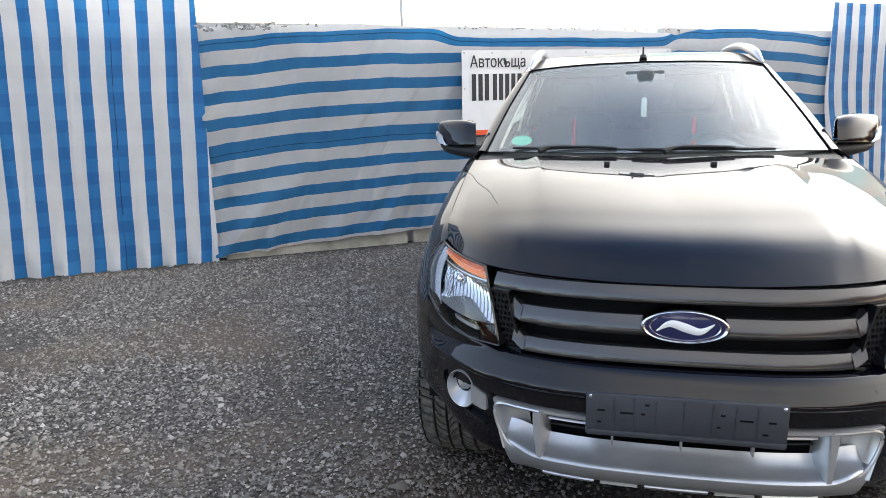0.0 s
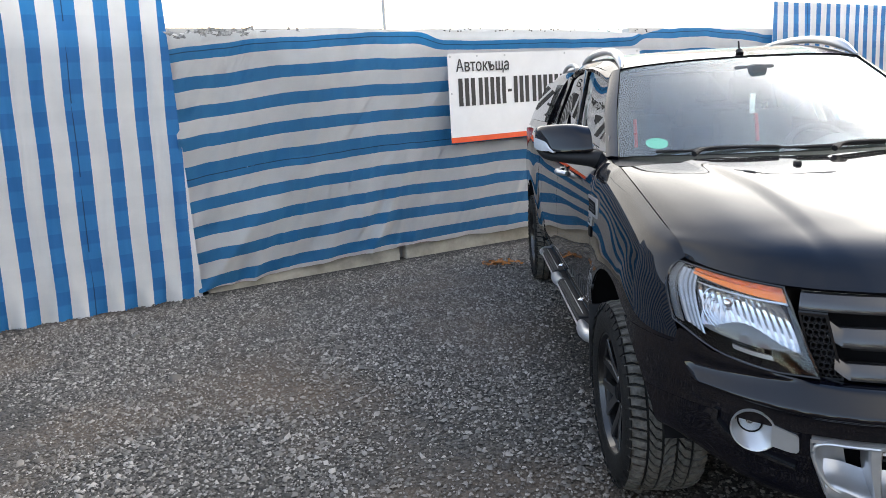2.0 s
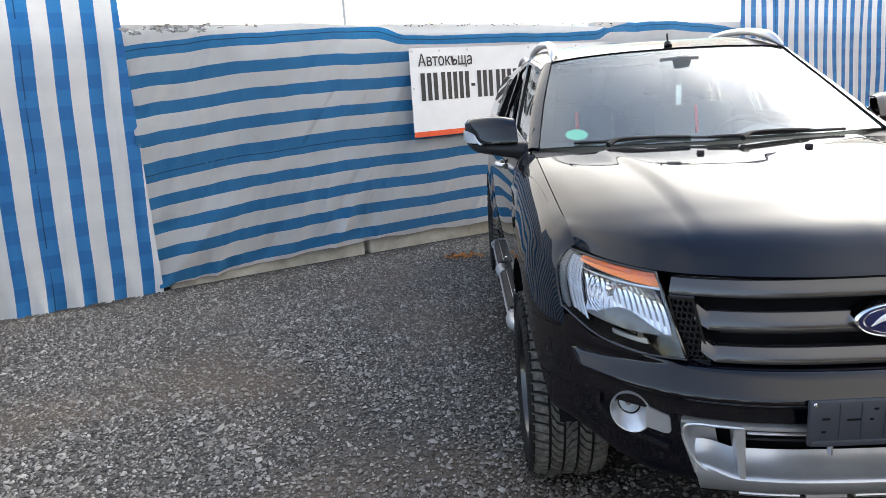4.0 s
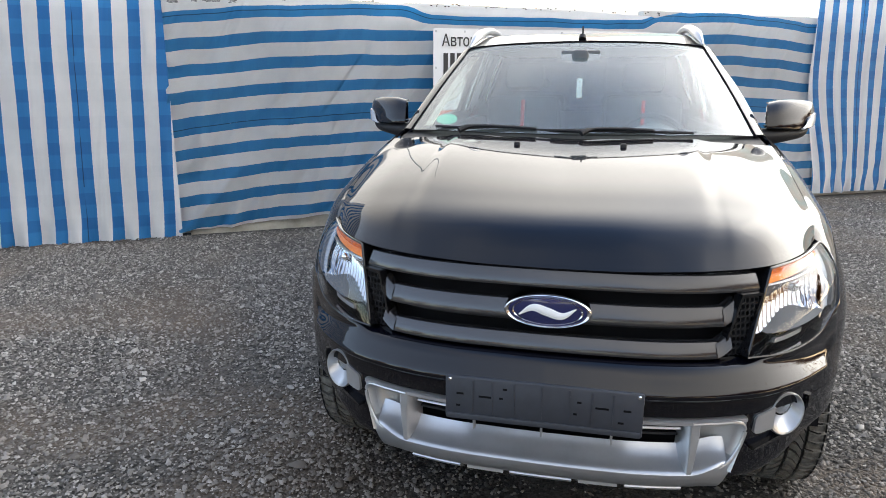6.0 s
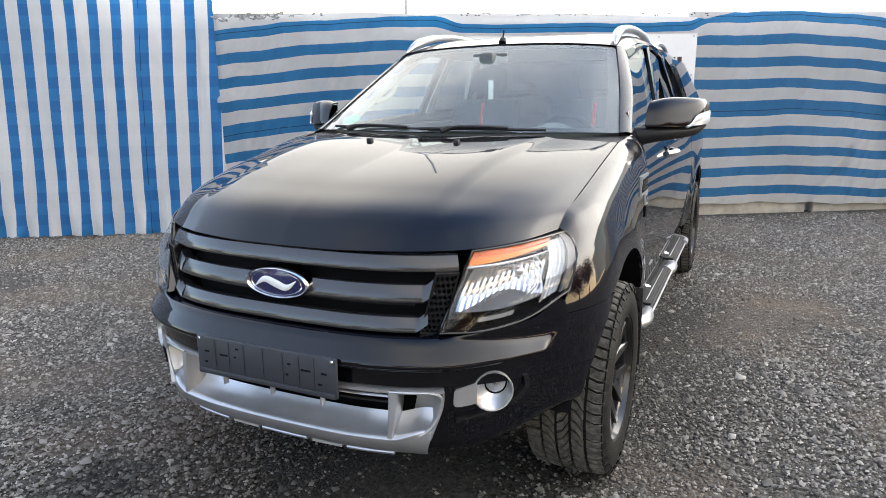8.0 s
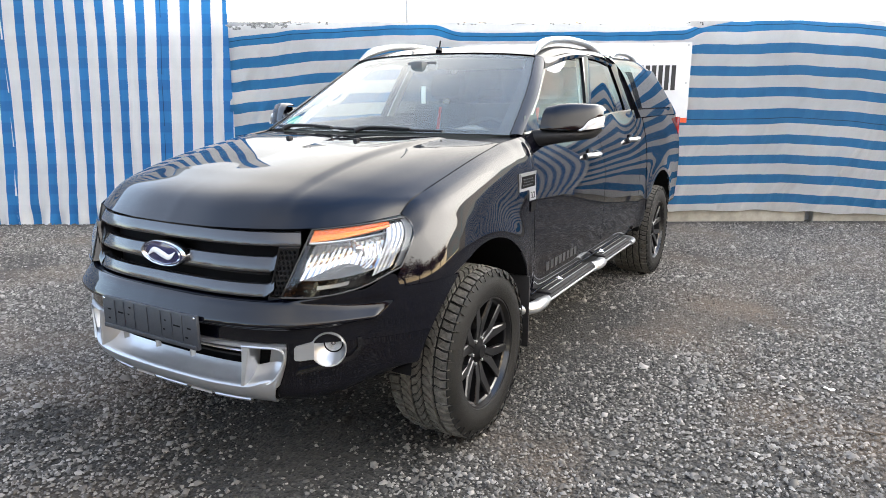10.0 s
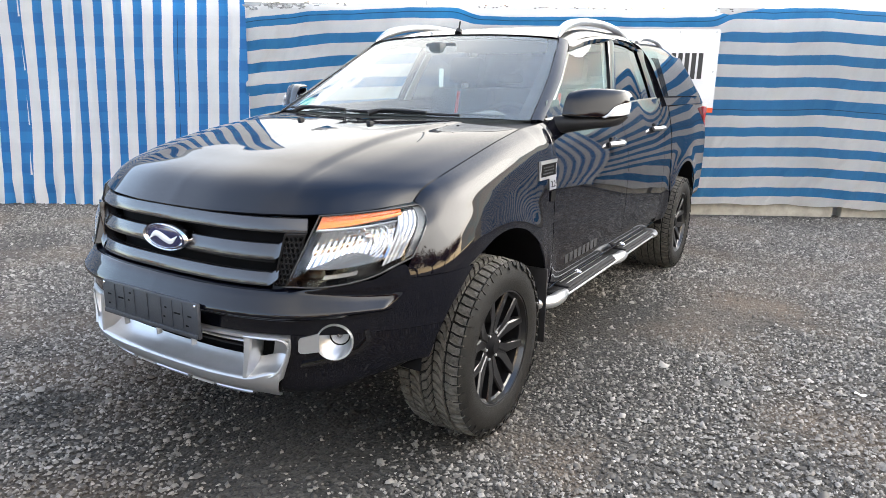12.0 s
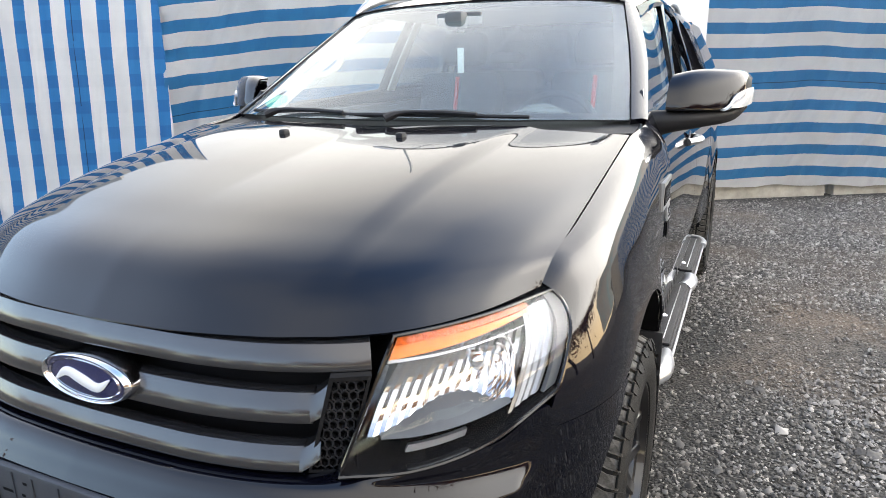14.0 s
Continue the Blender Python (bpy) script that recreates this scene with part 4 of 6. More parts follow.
# windscreen, roof and pillars
WS = [
    [(0, 1.20, 1.292), (0.35, 1.235, 1.293), (0.62, 1.335, 1.292), (0.770, 1.435, 1.285)],
    [(0, 1.60, 1.520), (0.33, 1.63, 1.512), (0.58, 1.70, 1.498), (0.702, 1.775, 1.485)],
    [(0, 2.00, 1.715), (0.30, 2.02, 1.710), (0.52, 2.06, 1.698), (0.615, 2.10, 1.688)],
]
right = loft(WS, 14, 12)
screen = [[Vector((-p.x, p.y, p.z)) for p in r[:0:-1]] + r for r in right]
outward(part("windscreen", sheet(screen), GLASS, truck, "lightly tinted windscreen"), (0, -0.5, 0.85))
ROOF = [
    [(0, 2.00, 1.722), (0.30, 2.02, 1.717), (0.52, 2.06, 1.705), (0.625, 2.10, 1.692), (0.660, 2.13, 1.672)],
    [(0, 2.35, 1.780), (0.30, 2.36, 1.778), (0.52, 2.38, 1.770), (0.62, 2.40, 1.755), (0.668, 2.42, 1.722)],
    [(0, 2.85, 1.806), (0.30, 2.85, 1.804), (0.52, 2.85, 1.797), (0.62, 2.85, 1.780), (0.674, 2.85, 1.742)],
    [(0, 3.35, 1.790), (0.30, 3.35, 1.786), (0.52, 3.35, 1.776), (0.62, 3.35, 1.760), (0.674, 3.34, 1.724)],
    [(0, 3.45, 1.755), (0.30, 3.45, 1.750), (0.52, 3.45, 1.738), (0.62, 3.44, 1.724), (0.672, 3.42, 1.700)],
]
right = loft(ROOF, 22, 14)
part("roof", thick(sheet([[Vector((-p.x, p.y, p.z)) for p in r[:0:-1]] + r for r in right]), 0.012), PAINT, truck)


def upper(y, k):
    """The side above the windows' foot: k = 0 at the belt, 1 at the roof's edge."""
    zr = 1.672 + 0.066 * ease(2.1, 2.7, y) - 0.03 * ease(3.1, 3.45, y)
    xr = 0.662 + 0.01 * ease(2.1, 2.9, y)
    z = mix(belt(y), zr, k)
    x = mix(flank(y, belt(y)) - 0.012, xr, k ** 1.15)
    return Vector((x, y, z))


def band(name, pts_a, pts_b, material, side, parent, t=0.02, label=""):
    """A bar of skin between two edges."""
    a, b = spline(pts_a, 24), spline(pts_b, 24)
    rows = [[Vector((p.x * side, p.y, p.z)) for p in r] for r in (a, [x.lerp(y, 0.5) + Vector((0.006, -0.002, 0.004)) for x, y in zip(a, b)], b)]
    return part(name, thick(sheet(rows), t), material, parent, label)


for side in (1, -1):
    band("a_pillar", [(0.777, 1.428, 1.288), (0.707, 1.775, 1.49), (0.62, 2.10, 1.695)], [(0.822, 1.47, 1.285), (0.755, 1.83, 1.49), (0.662, 2.14, 1.678)], PAINT, side, truck)
    band("roof_rail_panel", [(0.662, 2.12, 1.676), (0.672, 2.6, 1.735), (0.672, 3.1, 1.732), (0.67, 3.46, 1.70)], [upper(2.08, 0.86), upper(2.6, 0.93), upper(3.1, 0.93), upper(3.50, 0.90)], PAINT, side, truck)
    for name, ya, yb, za, zb, m in (("b_pillar", 2.56, 2.66, 2.74, 2.86, GLOSS_BLACK), ("c_pillar", 3.42, 3.70, 3.36, 3.62, PAINT)):
        band(name, [upper(ya, 0), upper((ya + za) / 2, 0.5), upper(za, 0.98)], [upper(yb, 0), upper((yb + zb) / 2, 0.5), upper(zb, 0.98)], m, side, truck)
    for name, a0, a1, b0, b1, m in (("front_window", 1.50, 2.58, 2.12, 2.76, SIDE_GLASS), ("rear_window", 2.64, 3.43, 2.84, 3.38, GLASS_DARK)):
        rows = []
        for i in range(13):
            k = i / 12
            rows.append([Vector((side * (upper(mix(mix(a0, b0, k), mix(a1, b1, k), j / 12), k * 0.94).x - 0.012), mix(mix(a0, b0, k), mix(a1, b1, k), j / 12), upper(mix(mix(a0, b0, k), mix(a1, b1, k), j / 12), k * 0.94).z)) for j in range(13)])
        outward(part(name, sheet(rows), m, truck, "tinted side window" if m is GLASS_DARK else ""), (side, 0, 0.2))

# canopy over the load bed
CAN = [
    [(0, 3.52, 1.800), (0.40, 3.52, 1.790), (0.60, 3.52, 1.765), (0.70, 3.52, 1.68), (0.80, 3.56, 1.48), (0.862, 3.60, 1.325)],
    [(0, 4.05, 1.815), (0.40, 4.05, 1.805), (0.60, 4.05, 1.778), (0.70, 4.05, 1.69), (0.80, 4.06, 1.48), (0.862, 4.06, 1.327)],
    [(0, 4.45, 1.800), (0.40, 4.45, 1.790), (0.60, 4.45, 1.762), (0.70, 4.47, 1.68), (0.80, 4.52, 1.48), (0.862, 4.55, 1.329)],
    [(0, 4.62, 1.77), (0.40, 4.62, 1.76), (0.59, 4.62, 1.735), (0.69, 4.68, 1.66), (0.79, 4.83, 1.48), (0.855, 4.97, 1.331)],
    [(0, 4.80, 1.66), (0.40, 4.80, 1.655), (0.57, 4.79, 1.645), (0.66, 4.80, 1.60), (0.76, 4.90, 1.46), (0.84, 5.03, 1.333)],
    [(0, 5.06, 1.34), (0.40, 5.06, 1.34), (0.60, 5.06, 1.338), (0.70, 5.06, 1.337), (0.78, 5.06, 1.336), (0.83, 5.055, 1.335)],
]
right = loft(CAN, 30, 24)
part("canopy", thick(sheet([[Vector((-p.x, p.y, p.z)) for p in r[:0:-1]] + r for r in right]), 0.02), PAINT, truck, "black-blue hardtop canopy over the load bed")
fr = right[0]
cf = bmesh.new()
front = [Vector((-p.x, p.y, p.z)) for p in fr[:0:-1]] + fr
cf.faces.new([cf.verts.new(p + Vector((0, 0.004, -0.006))) for p in front])
part("canopy_front", cf, GLOSS_BLACK, truck)
for side in (1, -1):
    rows = []
    for i in range(9):
        k = i / 8
        y0, y1 = mix(3.66, 3.72, k), mix(4.74, 4.47, k)
        rows.append([Vector((side * (mix(0.848, 0.722, k ** 1.1) + 0.006), mix(y0, y1, j / 8), mix(1.39, 1.69, k) + 0.0)) for j in range(9)])
    outward(part("canopy_window", sheet(rows), GLASS_DARK, truck, "dark tinted canopy window"), (side, 0, 0.3))

# tailgate, floor pan and cab back close the body
tg = box((-0.80, 5.02, 0.56), (0.80, 5.075, 1.335), 0.015)
part("tailgate", tg, PAINT, truck)
part("floor_pan", box((-0.74, 0.55, 0.42), (0.74, 4.95, 0.52), 0.02), DARK, truck)
part("engine_bay", box((-0.62, 0.25, 0.52), (0.62, 1.35, 0.95), 0.03), DARK, truck)
for hub in (HUB_F, HUB_R):
    for side in (1, -1):
        ab = bmesh.new()
        rows = []
        for i in range(25):
            a = mix(0.13, math.pi - 0.13, i / 24)
            y, z = hub - math.cos(a) * (ARCH_R + 0.004), HUB_Z + math.sin(a) * (ARCH_R + 0.004)
            rows.append([Vector((side * x, y, z)) for x in (0.60, flank(y, max(z, 0.5)) - 0.012)])
        sheet(rows, ab)
        ab.faces.new([ab.verts.new((side * 0.60, hub - math.cos(math.pi * i / 24) * 0.5, HUB_Z + 0.06 + math.sin(math.pi * i / 24) * 0.44)) for i in range(25)])
        part("wheel_arch_liner", ab, DARK, truck)


# bumper: a profile carried round the nose, cut off by the wheel arch
def bumper_profile(x, x_top):
    k = 1 - ease(0.785, 0.818, x)                 # the ledge ends in a rounded tip short of the wheel
    top = mix(0.768, 0.784, ease(0.48, 0.60, x_top)) + 0.020 * ease(0.62, 0.75, x_top) + 0.046 * ease(0.75, 0.825, x_top)
    top = mix(top, SEAM - 0.002, ease(0.830, 0.842, x_top))
    n = ease(0.56, 0.82, x)                      # it narrows towards its tip
    s = 1 - ease(0.46, 0.62, x)                  # below the headlight the skin runs straight up from the ledge
    return [(mix(-0.003, -0.055, s), top), (mix(-0.002, -0.034, s), mix(top, 0.772, 0.7)), (mix(-0.006, -0.012, s) * k, 0.768 - 0.022 * n), (0.0005 * k, 0.756 - 0.022 * n)] + [(o * k * mix(1.0, 0.62, n), 0.756 - 0.022 * n - (0.756 - z) * mix(1.0, 0.45, n)) for o, z in ((0.012, 0.739), (0.024, 0.721), (0.034, 0.704), (0.035, 0.695), (0.028, 0.687), (0.010, 0.681), (0.001, 0.672))] + [(-0.001, 0.650), (0.0, 0.625)]


rows = []
for f in [q / 2 for q in range(-160, 161)]:
    prof = spline([(o, 0, z) for o, z in bumper_profile(nose(abs(f) / 80 * step_arch(0.73), 0, 0).x, nose(abs(f) / 80 * step_arch(0.80), 0, 0).x)], 52)
    rows.append([nose(f / 80 * step_arch(min(p.z, 0.80)), p.x, p.z) for p in prof])
bumper = part("front_bumper", thick(sheet(rows), 0.01), PAINT, truck)
SK = step_at(0.548)
FOG = nose(step_at(0.668), 0.0, 0.600)
for side in (1, -1):
    rows = []
    for f in range(81):
        row = []
        x = mix(0.548, 0.90, f / 80)
        bot = 0.385 + 0.075 * ease(0.62, 0.88, x)
        for p in spline([(0.0, 0, 0.624), (-0.004, 0, 0.57), (-0.014, 0, 0.50), (-0.03, 0, bot + 0.03), (-0.075, 0, bot)], 40):
            row.append(nose(mix(step_at(0.550 * (1 - 0.085 * ease(0.60, 0.40, p.z))), step_arch(p.z), f / 80) * side, p.x, p.z))
        rows.append(row)
    bm = sheet(rows)
    c = Vector((FOG.x * side, FOG.y, FOG.z))
    bmesh.ops.delete(bm, geom=[f for f in bm.faces if (f.calc_center_median() - c).length < 0.058], context="FACES")
    part("bumper_corner", thick(bm, 0.006), PAINT, bumper)
bk = bmesh.new()
sheet([[nose(i, -0.12, z) for z in (0.36, 0.50, 0.64)] for i in range(-int(SK) - 2, int(SK) + 3)], bk)
part("intake_backing", bk, DARK, bumper)


def bar(name, x_end, z0, z1, out, material, parent, bulge=0.016, deep=0.03, label="", taper=0.0):
    """A bar that follows the nose, with a rounded front."""
    n = step_at(x_end)
    rows = []
    for j in range(-40, 41):
        i = n * j / 40
        o0 = out - taper * abs(j / 40) ** 3
        ring = [(o0 - deep, z0 + 0.004), (o0 + bulge * 0.5, z0), (o0 + bulge * 0.97, mix(z0, z1, 0.08)), (o0 + bulge, mix(z0, z1, 0.20)), (o0 + bulge * 0.58, mix(z0, z1, 0.58)), (o0 + bulge * 0.05, mix(z0, z1, 0.95)), (o0 - 0.008, z1), (o0 - deep, z1 - 0.003)]
        rows.append([nose(i, o, z) for o, z in ring])
    bm = sheet(rows, None, True)
    bm.verts.ensure_lookup_table()
    k = len(rows[0])
    bm.faces.new([bm.verts[j] for j in range(k)])
    bm.faces.new([bm.verts[len(bm.verts) - k + j] for j in range(k)][::-1])
    return part(name, bm, material, parent, label)


# grille
gr = bmesh.new()
sheet([[nose(step_at(0.56) * i / 30, -0.13, z) for z in (0.765, 0.87, 1.0)] for i in range(-30, 31)], gr)
grille = part("grille", gr, DARK, truck, "black grille with three broad painted bars")
bar("grille_bar", 0.598, 0.952, 1.002, -0.086, BAR_PAINT, grille, 0.021)
bar("grille_bar", 0.495, 0.860, 0.916, -0.075, BAR_PAINT, grille, 0.022)
bar("grille_bar", 0.475, 0.775, 0.822, -0.056, BAR_PAINT, grille, 0.020)
for side in (1, -1):
    for x0, x1, z0, z1, out in ((0.490, 0.528, 0.862, 0.912, -0.070), (0.470, 0.508, 0.777, 0.818, -0.052)):
        wedge = bmesh.new()                       # the bar's end turns up to the honeycomb
        rows = []
        for k in range(7):
            f, x = k / 6, mix(x0, x1, k / 6)
            up = 0.026 * f ** 1.4
            rows.append([nose(step_at(x) * side, o, z + up) for o, z in ((out - 0.03, z0 + 0.004), (out + 0.008, z0), (out + 0.019, mix(z0, z1, 0.12)), (out + 0.012, mix(z0, z1, 0.58)), (out, mix(z0, z1, 0.95)), (out - 0.03, z1))])
        sheet(rows, wedge, True)
        wedge.faces.new([wedge.verts.new(p) for p in rows[-1]])
        part("grille_bar_end", wedge, BAR_PAINT, grille)
for z in (0.842,):
    bar("grille_slat", 0.46, z - 0.004, z + 0.004, -0.115, PLASTIC, grille, 0.004)


def hex_mesh(side, cols, count):
    """A honeycomb of raised rims between the grille and the headlight."""
    bm = bmesh.new()
    for r in range(count):
        for c in range(cols):
            z = mix(0.782, 0.945, (r + 0.5) / count)
            lean = (z - 0.77) * 0.27
            x = 0.488 + lean + (c + 0.5 + 0.5 * (r % 2) - 0.25) * 0.056 / cols
            w, h = 0.056 / cols * 0.60, 0.163 / count * 0.66
            rings = []
            for g, o in ((1.0, -0.062), (1.0, -0.050), (0.74, -0.050), (0.74, -0.066)):
                ring = []
                for a in range(6):
                    t = math.pi / 3 * a + math.pi / 6
                    q = nose(step_at(x + w * g * math.cos(t)) * side, o, z + h * g * math.sin(t))
                    ring.append(q)
                rings.append(ring)
            sheet(rings, bm, True)
    return bm


for side in (1, -1):
    fr = bmesh.new()
    corner = [(0.482, 0.772), (0.553, 0.772), (0.597, 0.955), (0.530, 0.955)]
    inner = [(0.489, 0.779), (0.547, 0.779), (0.590, 0.948), (0.536, 0.948)]
    sheet([[nose(step_at(x) * side, o, z) for x, z in c] for c, o in ((corner, -0.075), (corner, -0.045), (inner, -0.045), (inner, -0.075))], fr, True)
    ins = part("mesh_insert", fr, GLOSS_BLACK, grille, "black honeycomb insert")
    part("honeycomb", hex_mesh(side, 4, 9), PLASTIC, ins)

# skid plate: a silver apron with a bright shelf, two struts and a thin frame that leave three openings
def skid_at(x, out, z):
    t = 1 - 0.085 * ease(0.60, 0.40, z) * ease(0.25, 0.548, abs(x))
    return nose(math.copysign(step_at(abs(x) * t), x), out, z)


rows = []
for k in range(-30, 31):
    x = 0.548 * k / 30
    e = ease(0.46, 0.548, abs(x))
    up = 0.022 * ease(0.42, 0.52, abs(x))
    prof = spline([(-0.060, 0, 0.388), (-0.036, 0, 0.392), (-0.014, 0, 0.405), (0.006, 0, 0.428), (0.019, 0, 0.455)], 10) + spline([(0.0195, 0, 0.461 + up), (0.014, 0, 0.467 + up), (-0.006, 0, 0.473 + up), (-0.030, 0, 0.484 + up), (-0.050, 0, 0.502 + up), (-0.060, 0, 0.516 + up)], 14)
    rows.append([skid_at(x, p.x * (1 - 0.35 * e) - 0.004 * e, p.z) for p in prof])
skid = part("skid_plate", thick(sheet(rows), 0.006), SILVER, bumper, "satin silver skid plate with three openings")
rows = []
for k in range(-30, 31):
    x = 0.548 * k / 30
    rows.append([skid_at(x, o, z) for o, z in ((-0.05, 0.617), (0.002, 0.619), (0.008, 0.615), (0.008, 0.606), (0.002, 0.602), (-0.05, 0.602))])
part("skid_frame", sheet(rows, None, True), SILVER, skid)


def strut(side, top, foot, deep):
    """An upright of the skid plate; top, foot: where it starts and ends across."""
    bm = bmesh.new()
    rows = []
    for k in range(9):
        z = mix(0.612, 0.462, k / 8)
        x0, x1 = mix(top[0], foot[0], k / 8), mix(top[1], foot[1], k / 8)
        o = mix(0.006, 0.018, k / 8)
        rows.append([skid_at(side * x, q, z) for x, q in ((x0 - 0.006, -deep), (x0, o - 0.006), (x0 + 0.005, o), (x1 - 0.005, o), (x1, o - 0.006), (x1 + 0.004, -deep))])
    return sheet(rows, bm)


for side in (1, -1):
    part("skid_strut", strut(side, (0.392, 0.424), (0.402, 0.426), 0.07), SILVER, skid)
    part("skid_strut", strut(side, (0.541, 0.550), (0.541, 0.550), 0.02), SILVER, skid)
    rows = []                                     # the scooped wall that closes the outer opening, rounded into the shelf
    for k in range(15):
        z = mix(0.606, 0.466, k / 14)
        edge = 0.545 - 0.034 * (1 - ease(0.462, 0.515, z)) - 0.014 * ease(0.588, 0.612, z)
        rows.append([skid_at(side * (edge - 0.075 * (1 - math.cos(a))), 0.010 - 0.085 * math.sin(a), z) for a in (0.5 * math.pi * q / 9 for q in range(10))])
    part("skid_scoop", sheet(rows), SILVER, skid)
    rim = [skid_at(side * x, 0.008, z) for x, z in ((0.40, 0.610), (0.47, 0.610), (0.518, 0.608), (0.536, 0.600), (0.544, 0.584), (0.545, 0.55), (0.542, 0.515), (0.530, 0.486), (0.508, 0.472), (0.46, 0.470))]
    part("skid_rim", tube(spline(rim, 40), 0.0055, 8), SILVER, skid)
bar("skid_slat", 0.385, 0.572, 0.580, -0.035, SILVER, skid, 0.004, 0.02)
bar("skid_slat", 0.385, 0.545, 0.551, -0.055, PLASTIC, skid, 0.004, 0.02)
for x in (-0.19, 0.0, 0.19):
    part("skid_tab", box((x - 0.003, -0.02, 0.545), (x + 0.003, 0.0, 0.60), 0.001), SILVER, skid)
for x0, x1 in ((-0.40, -0.24), (-0.22, -0.11), (-0.09, 0.09), (0.11, 0.22), (0.24, 0.40)):
    small = x1 - x0 < 0.14
    pd = bmesh.new()
    sheet([[nose(math.copysign(step_at(abs(mix(x0, x1, k / 8))), mix(x0, x1, k / 8)), o, z) for o, z in ((-0.034, 0.399), (-0.029 if not small else -0.032, 0.398), (-0.025 if not small else -0.032, 0.392 if not small else 0.394), (-0.030, 0.384), (-0.06, 0.384))] for k in range(9)], pd)
    part("skid_pad", thick(pd, 0.008), SILVER, skid)

# fog lamps in the bumper's corners
def ring_at(m, r, dx, dz, depth, n=36):
    return [m @ Vector((dx + r * math.cos(2 * math.pi * k / n), dz + r * math.sin(2 * math.pi * k / n), depth)) for k in range(n)]


for side in (1, -1):
    c, cn = FOG, PLAN_N[int(step_at(0.668))]
    turn = Vector((cn.x, cn.y - 0.30, 0.05)).normalized()
    m = Matrix.Diagonal((side, 1, 1, 1)) @ Matrix.Translation(c + turn * 0.004) @ turn.to_track_quat("Z", "Y").to_matrix().to_4x4()
    bz = bmesh.new()
    sheet([ring_at(m, 0.062, 0, 0, -0.03), ring_at(m, 0.0635, 0, 0, 0.0), ring_at(m, 0.061, 0, 0.0, 0.005), ring_at(m, 0.057, 0.001, 0.001, 0.004), ring_at(m, 0.046, 0.008, 0.007, -0.016), ring_at(m, 0.034, 0.015, 0.015, -0.032)], bz, True)
    tab = [(0.630, 0.568), (0.590, 0.562), (0.577, 0.563), (0.572, 0.570), (0.574, 0.608), (0.579, 0.616), (0.592, 0.620), (0.630, 0.632)]
    front, back = ([nose(step_at(x) * side, o, z) for x, z in tab] for o in (0.006, -0.02))
    own = bmesh.new()
    sheet([front, back], own, True)
    own.faces.new([own.verts.new(p) for p in front])
    merge(bz, own)
    fog = part("fog_lamp", bz, SILVER, truck, "round fog lamp in a silver bezel")
    sl = bmesh.new()
    sheet([ring_at(m, 0.035, 0.015, 0.015, -0.029), ring_at(m, 0.031, 0.015, 0.015, -0.030), ring_at(m, 0.030, 0.015, 0.015, -0.04)], sl, True)
    part("seal", sl, DARK, fog)
    lens = bmesh.new()
    sheet([ring_at(m, r, 0.015, 0.015, d) for r, d in ((0.031, -0.026), (0.024, -0.020), (0.012, -0.016), (0.001, -0.015))], lens, True)
    outward(part("lens", lens, GLASS_LAMP, fog), (0.3 * side, -1, 0))
    bowl = bmesh.new()
    sheet([ring_at(m, r, 0.015, 0.015, d) for r, d in ((0.030, -0.030), (0.024, -0.044), (0.012, -0.053), (0.001, -0.055))], bowl, True)
    part("reflector", bowl, BRIGHT_SILVER, fog)
    blb = bmesh.new()
    sheet([ring_at(m, r, 0.015, 0.018, d, 16) for r, d in ((0.011, -0.05), (0.010, -0.024), (0.001, -0.022))], blb, True)
    part("bulb_cover", blb, CHROME, fog)
    pk = bmesh.new()
    hole = [(0.748, 0.635), (0.752, 0.60), (0.735, 0.565), (0.68, 0.535), (0.575, 0.512), (0.578, 0.519), (0.672, 0.546), (0.722, 0.573), (0.740, 0.60), (0.738, 0.632)]
    sheet([[nose(step_at(x) * side, o, z) for x, z in hole] for o in (0.009, -0.02)], pk, True)
    pk.faces.new([pk.verts.new(nose(step_at(x) * side, 0.009, z)) for x, z in hole])
    part("fog_lamp_fin", pk, GLOSS_BLACK, truck)

# number plate holder
holder = part("plate_holder", box((-0.267, -0.046, 0.588), (0.267, -0.030, 0.716), 0.006), PLATE_PLASTIC, truck, "empty dark plastic number plate holder")
for x in (-0.19, -0.135, -0.075, 0.0, 0.075, 0.135, 0.19):
    part("rib", box((x - 0.002, -0.0485, 0.612), (x + 0.002, -0.044, 0.708)), PLATE_PLASTIC, holder)
part("lip", box((-0.262, -0.051, 0.590), (0.262, -0.044, 0.607), 0.003), PLATE_PLASTIC, holder)
for x, z, w in ((-0.225, 0.666, 0.02), (-0.155, 0.662, 0.035), (0.225, 0.664, 0.02), (0.16, 0.664, 0.035), (-0.23, 0.630, 0.012), (0.21, 0.628, 0.015), (-0.10, 0.690, 0.012), (0.10, 0.675, 0.012), (-0.11, 0.662, 0.01), (0.09, 0.640, 0.01)):
    part("slot", box((x - w / 2, -0.0465, z - 0.003), (x + w / 2, -0.0455, z + 0.003)), DARK, holder)
for x in (-0.254, 0.254):
    part("screw", lathe([(-0.0495, 0.0001), (-0.049, 0.004), (-0.046, 0.0055)], 12, "y", (x, 0, 0.706)), CHROME, holder, "bright screw head")

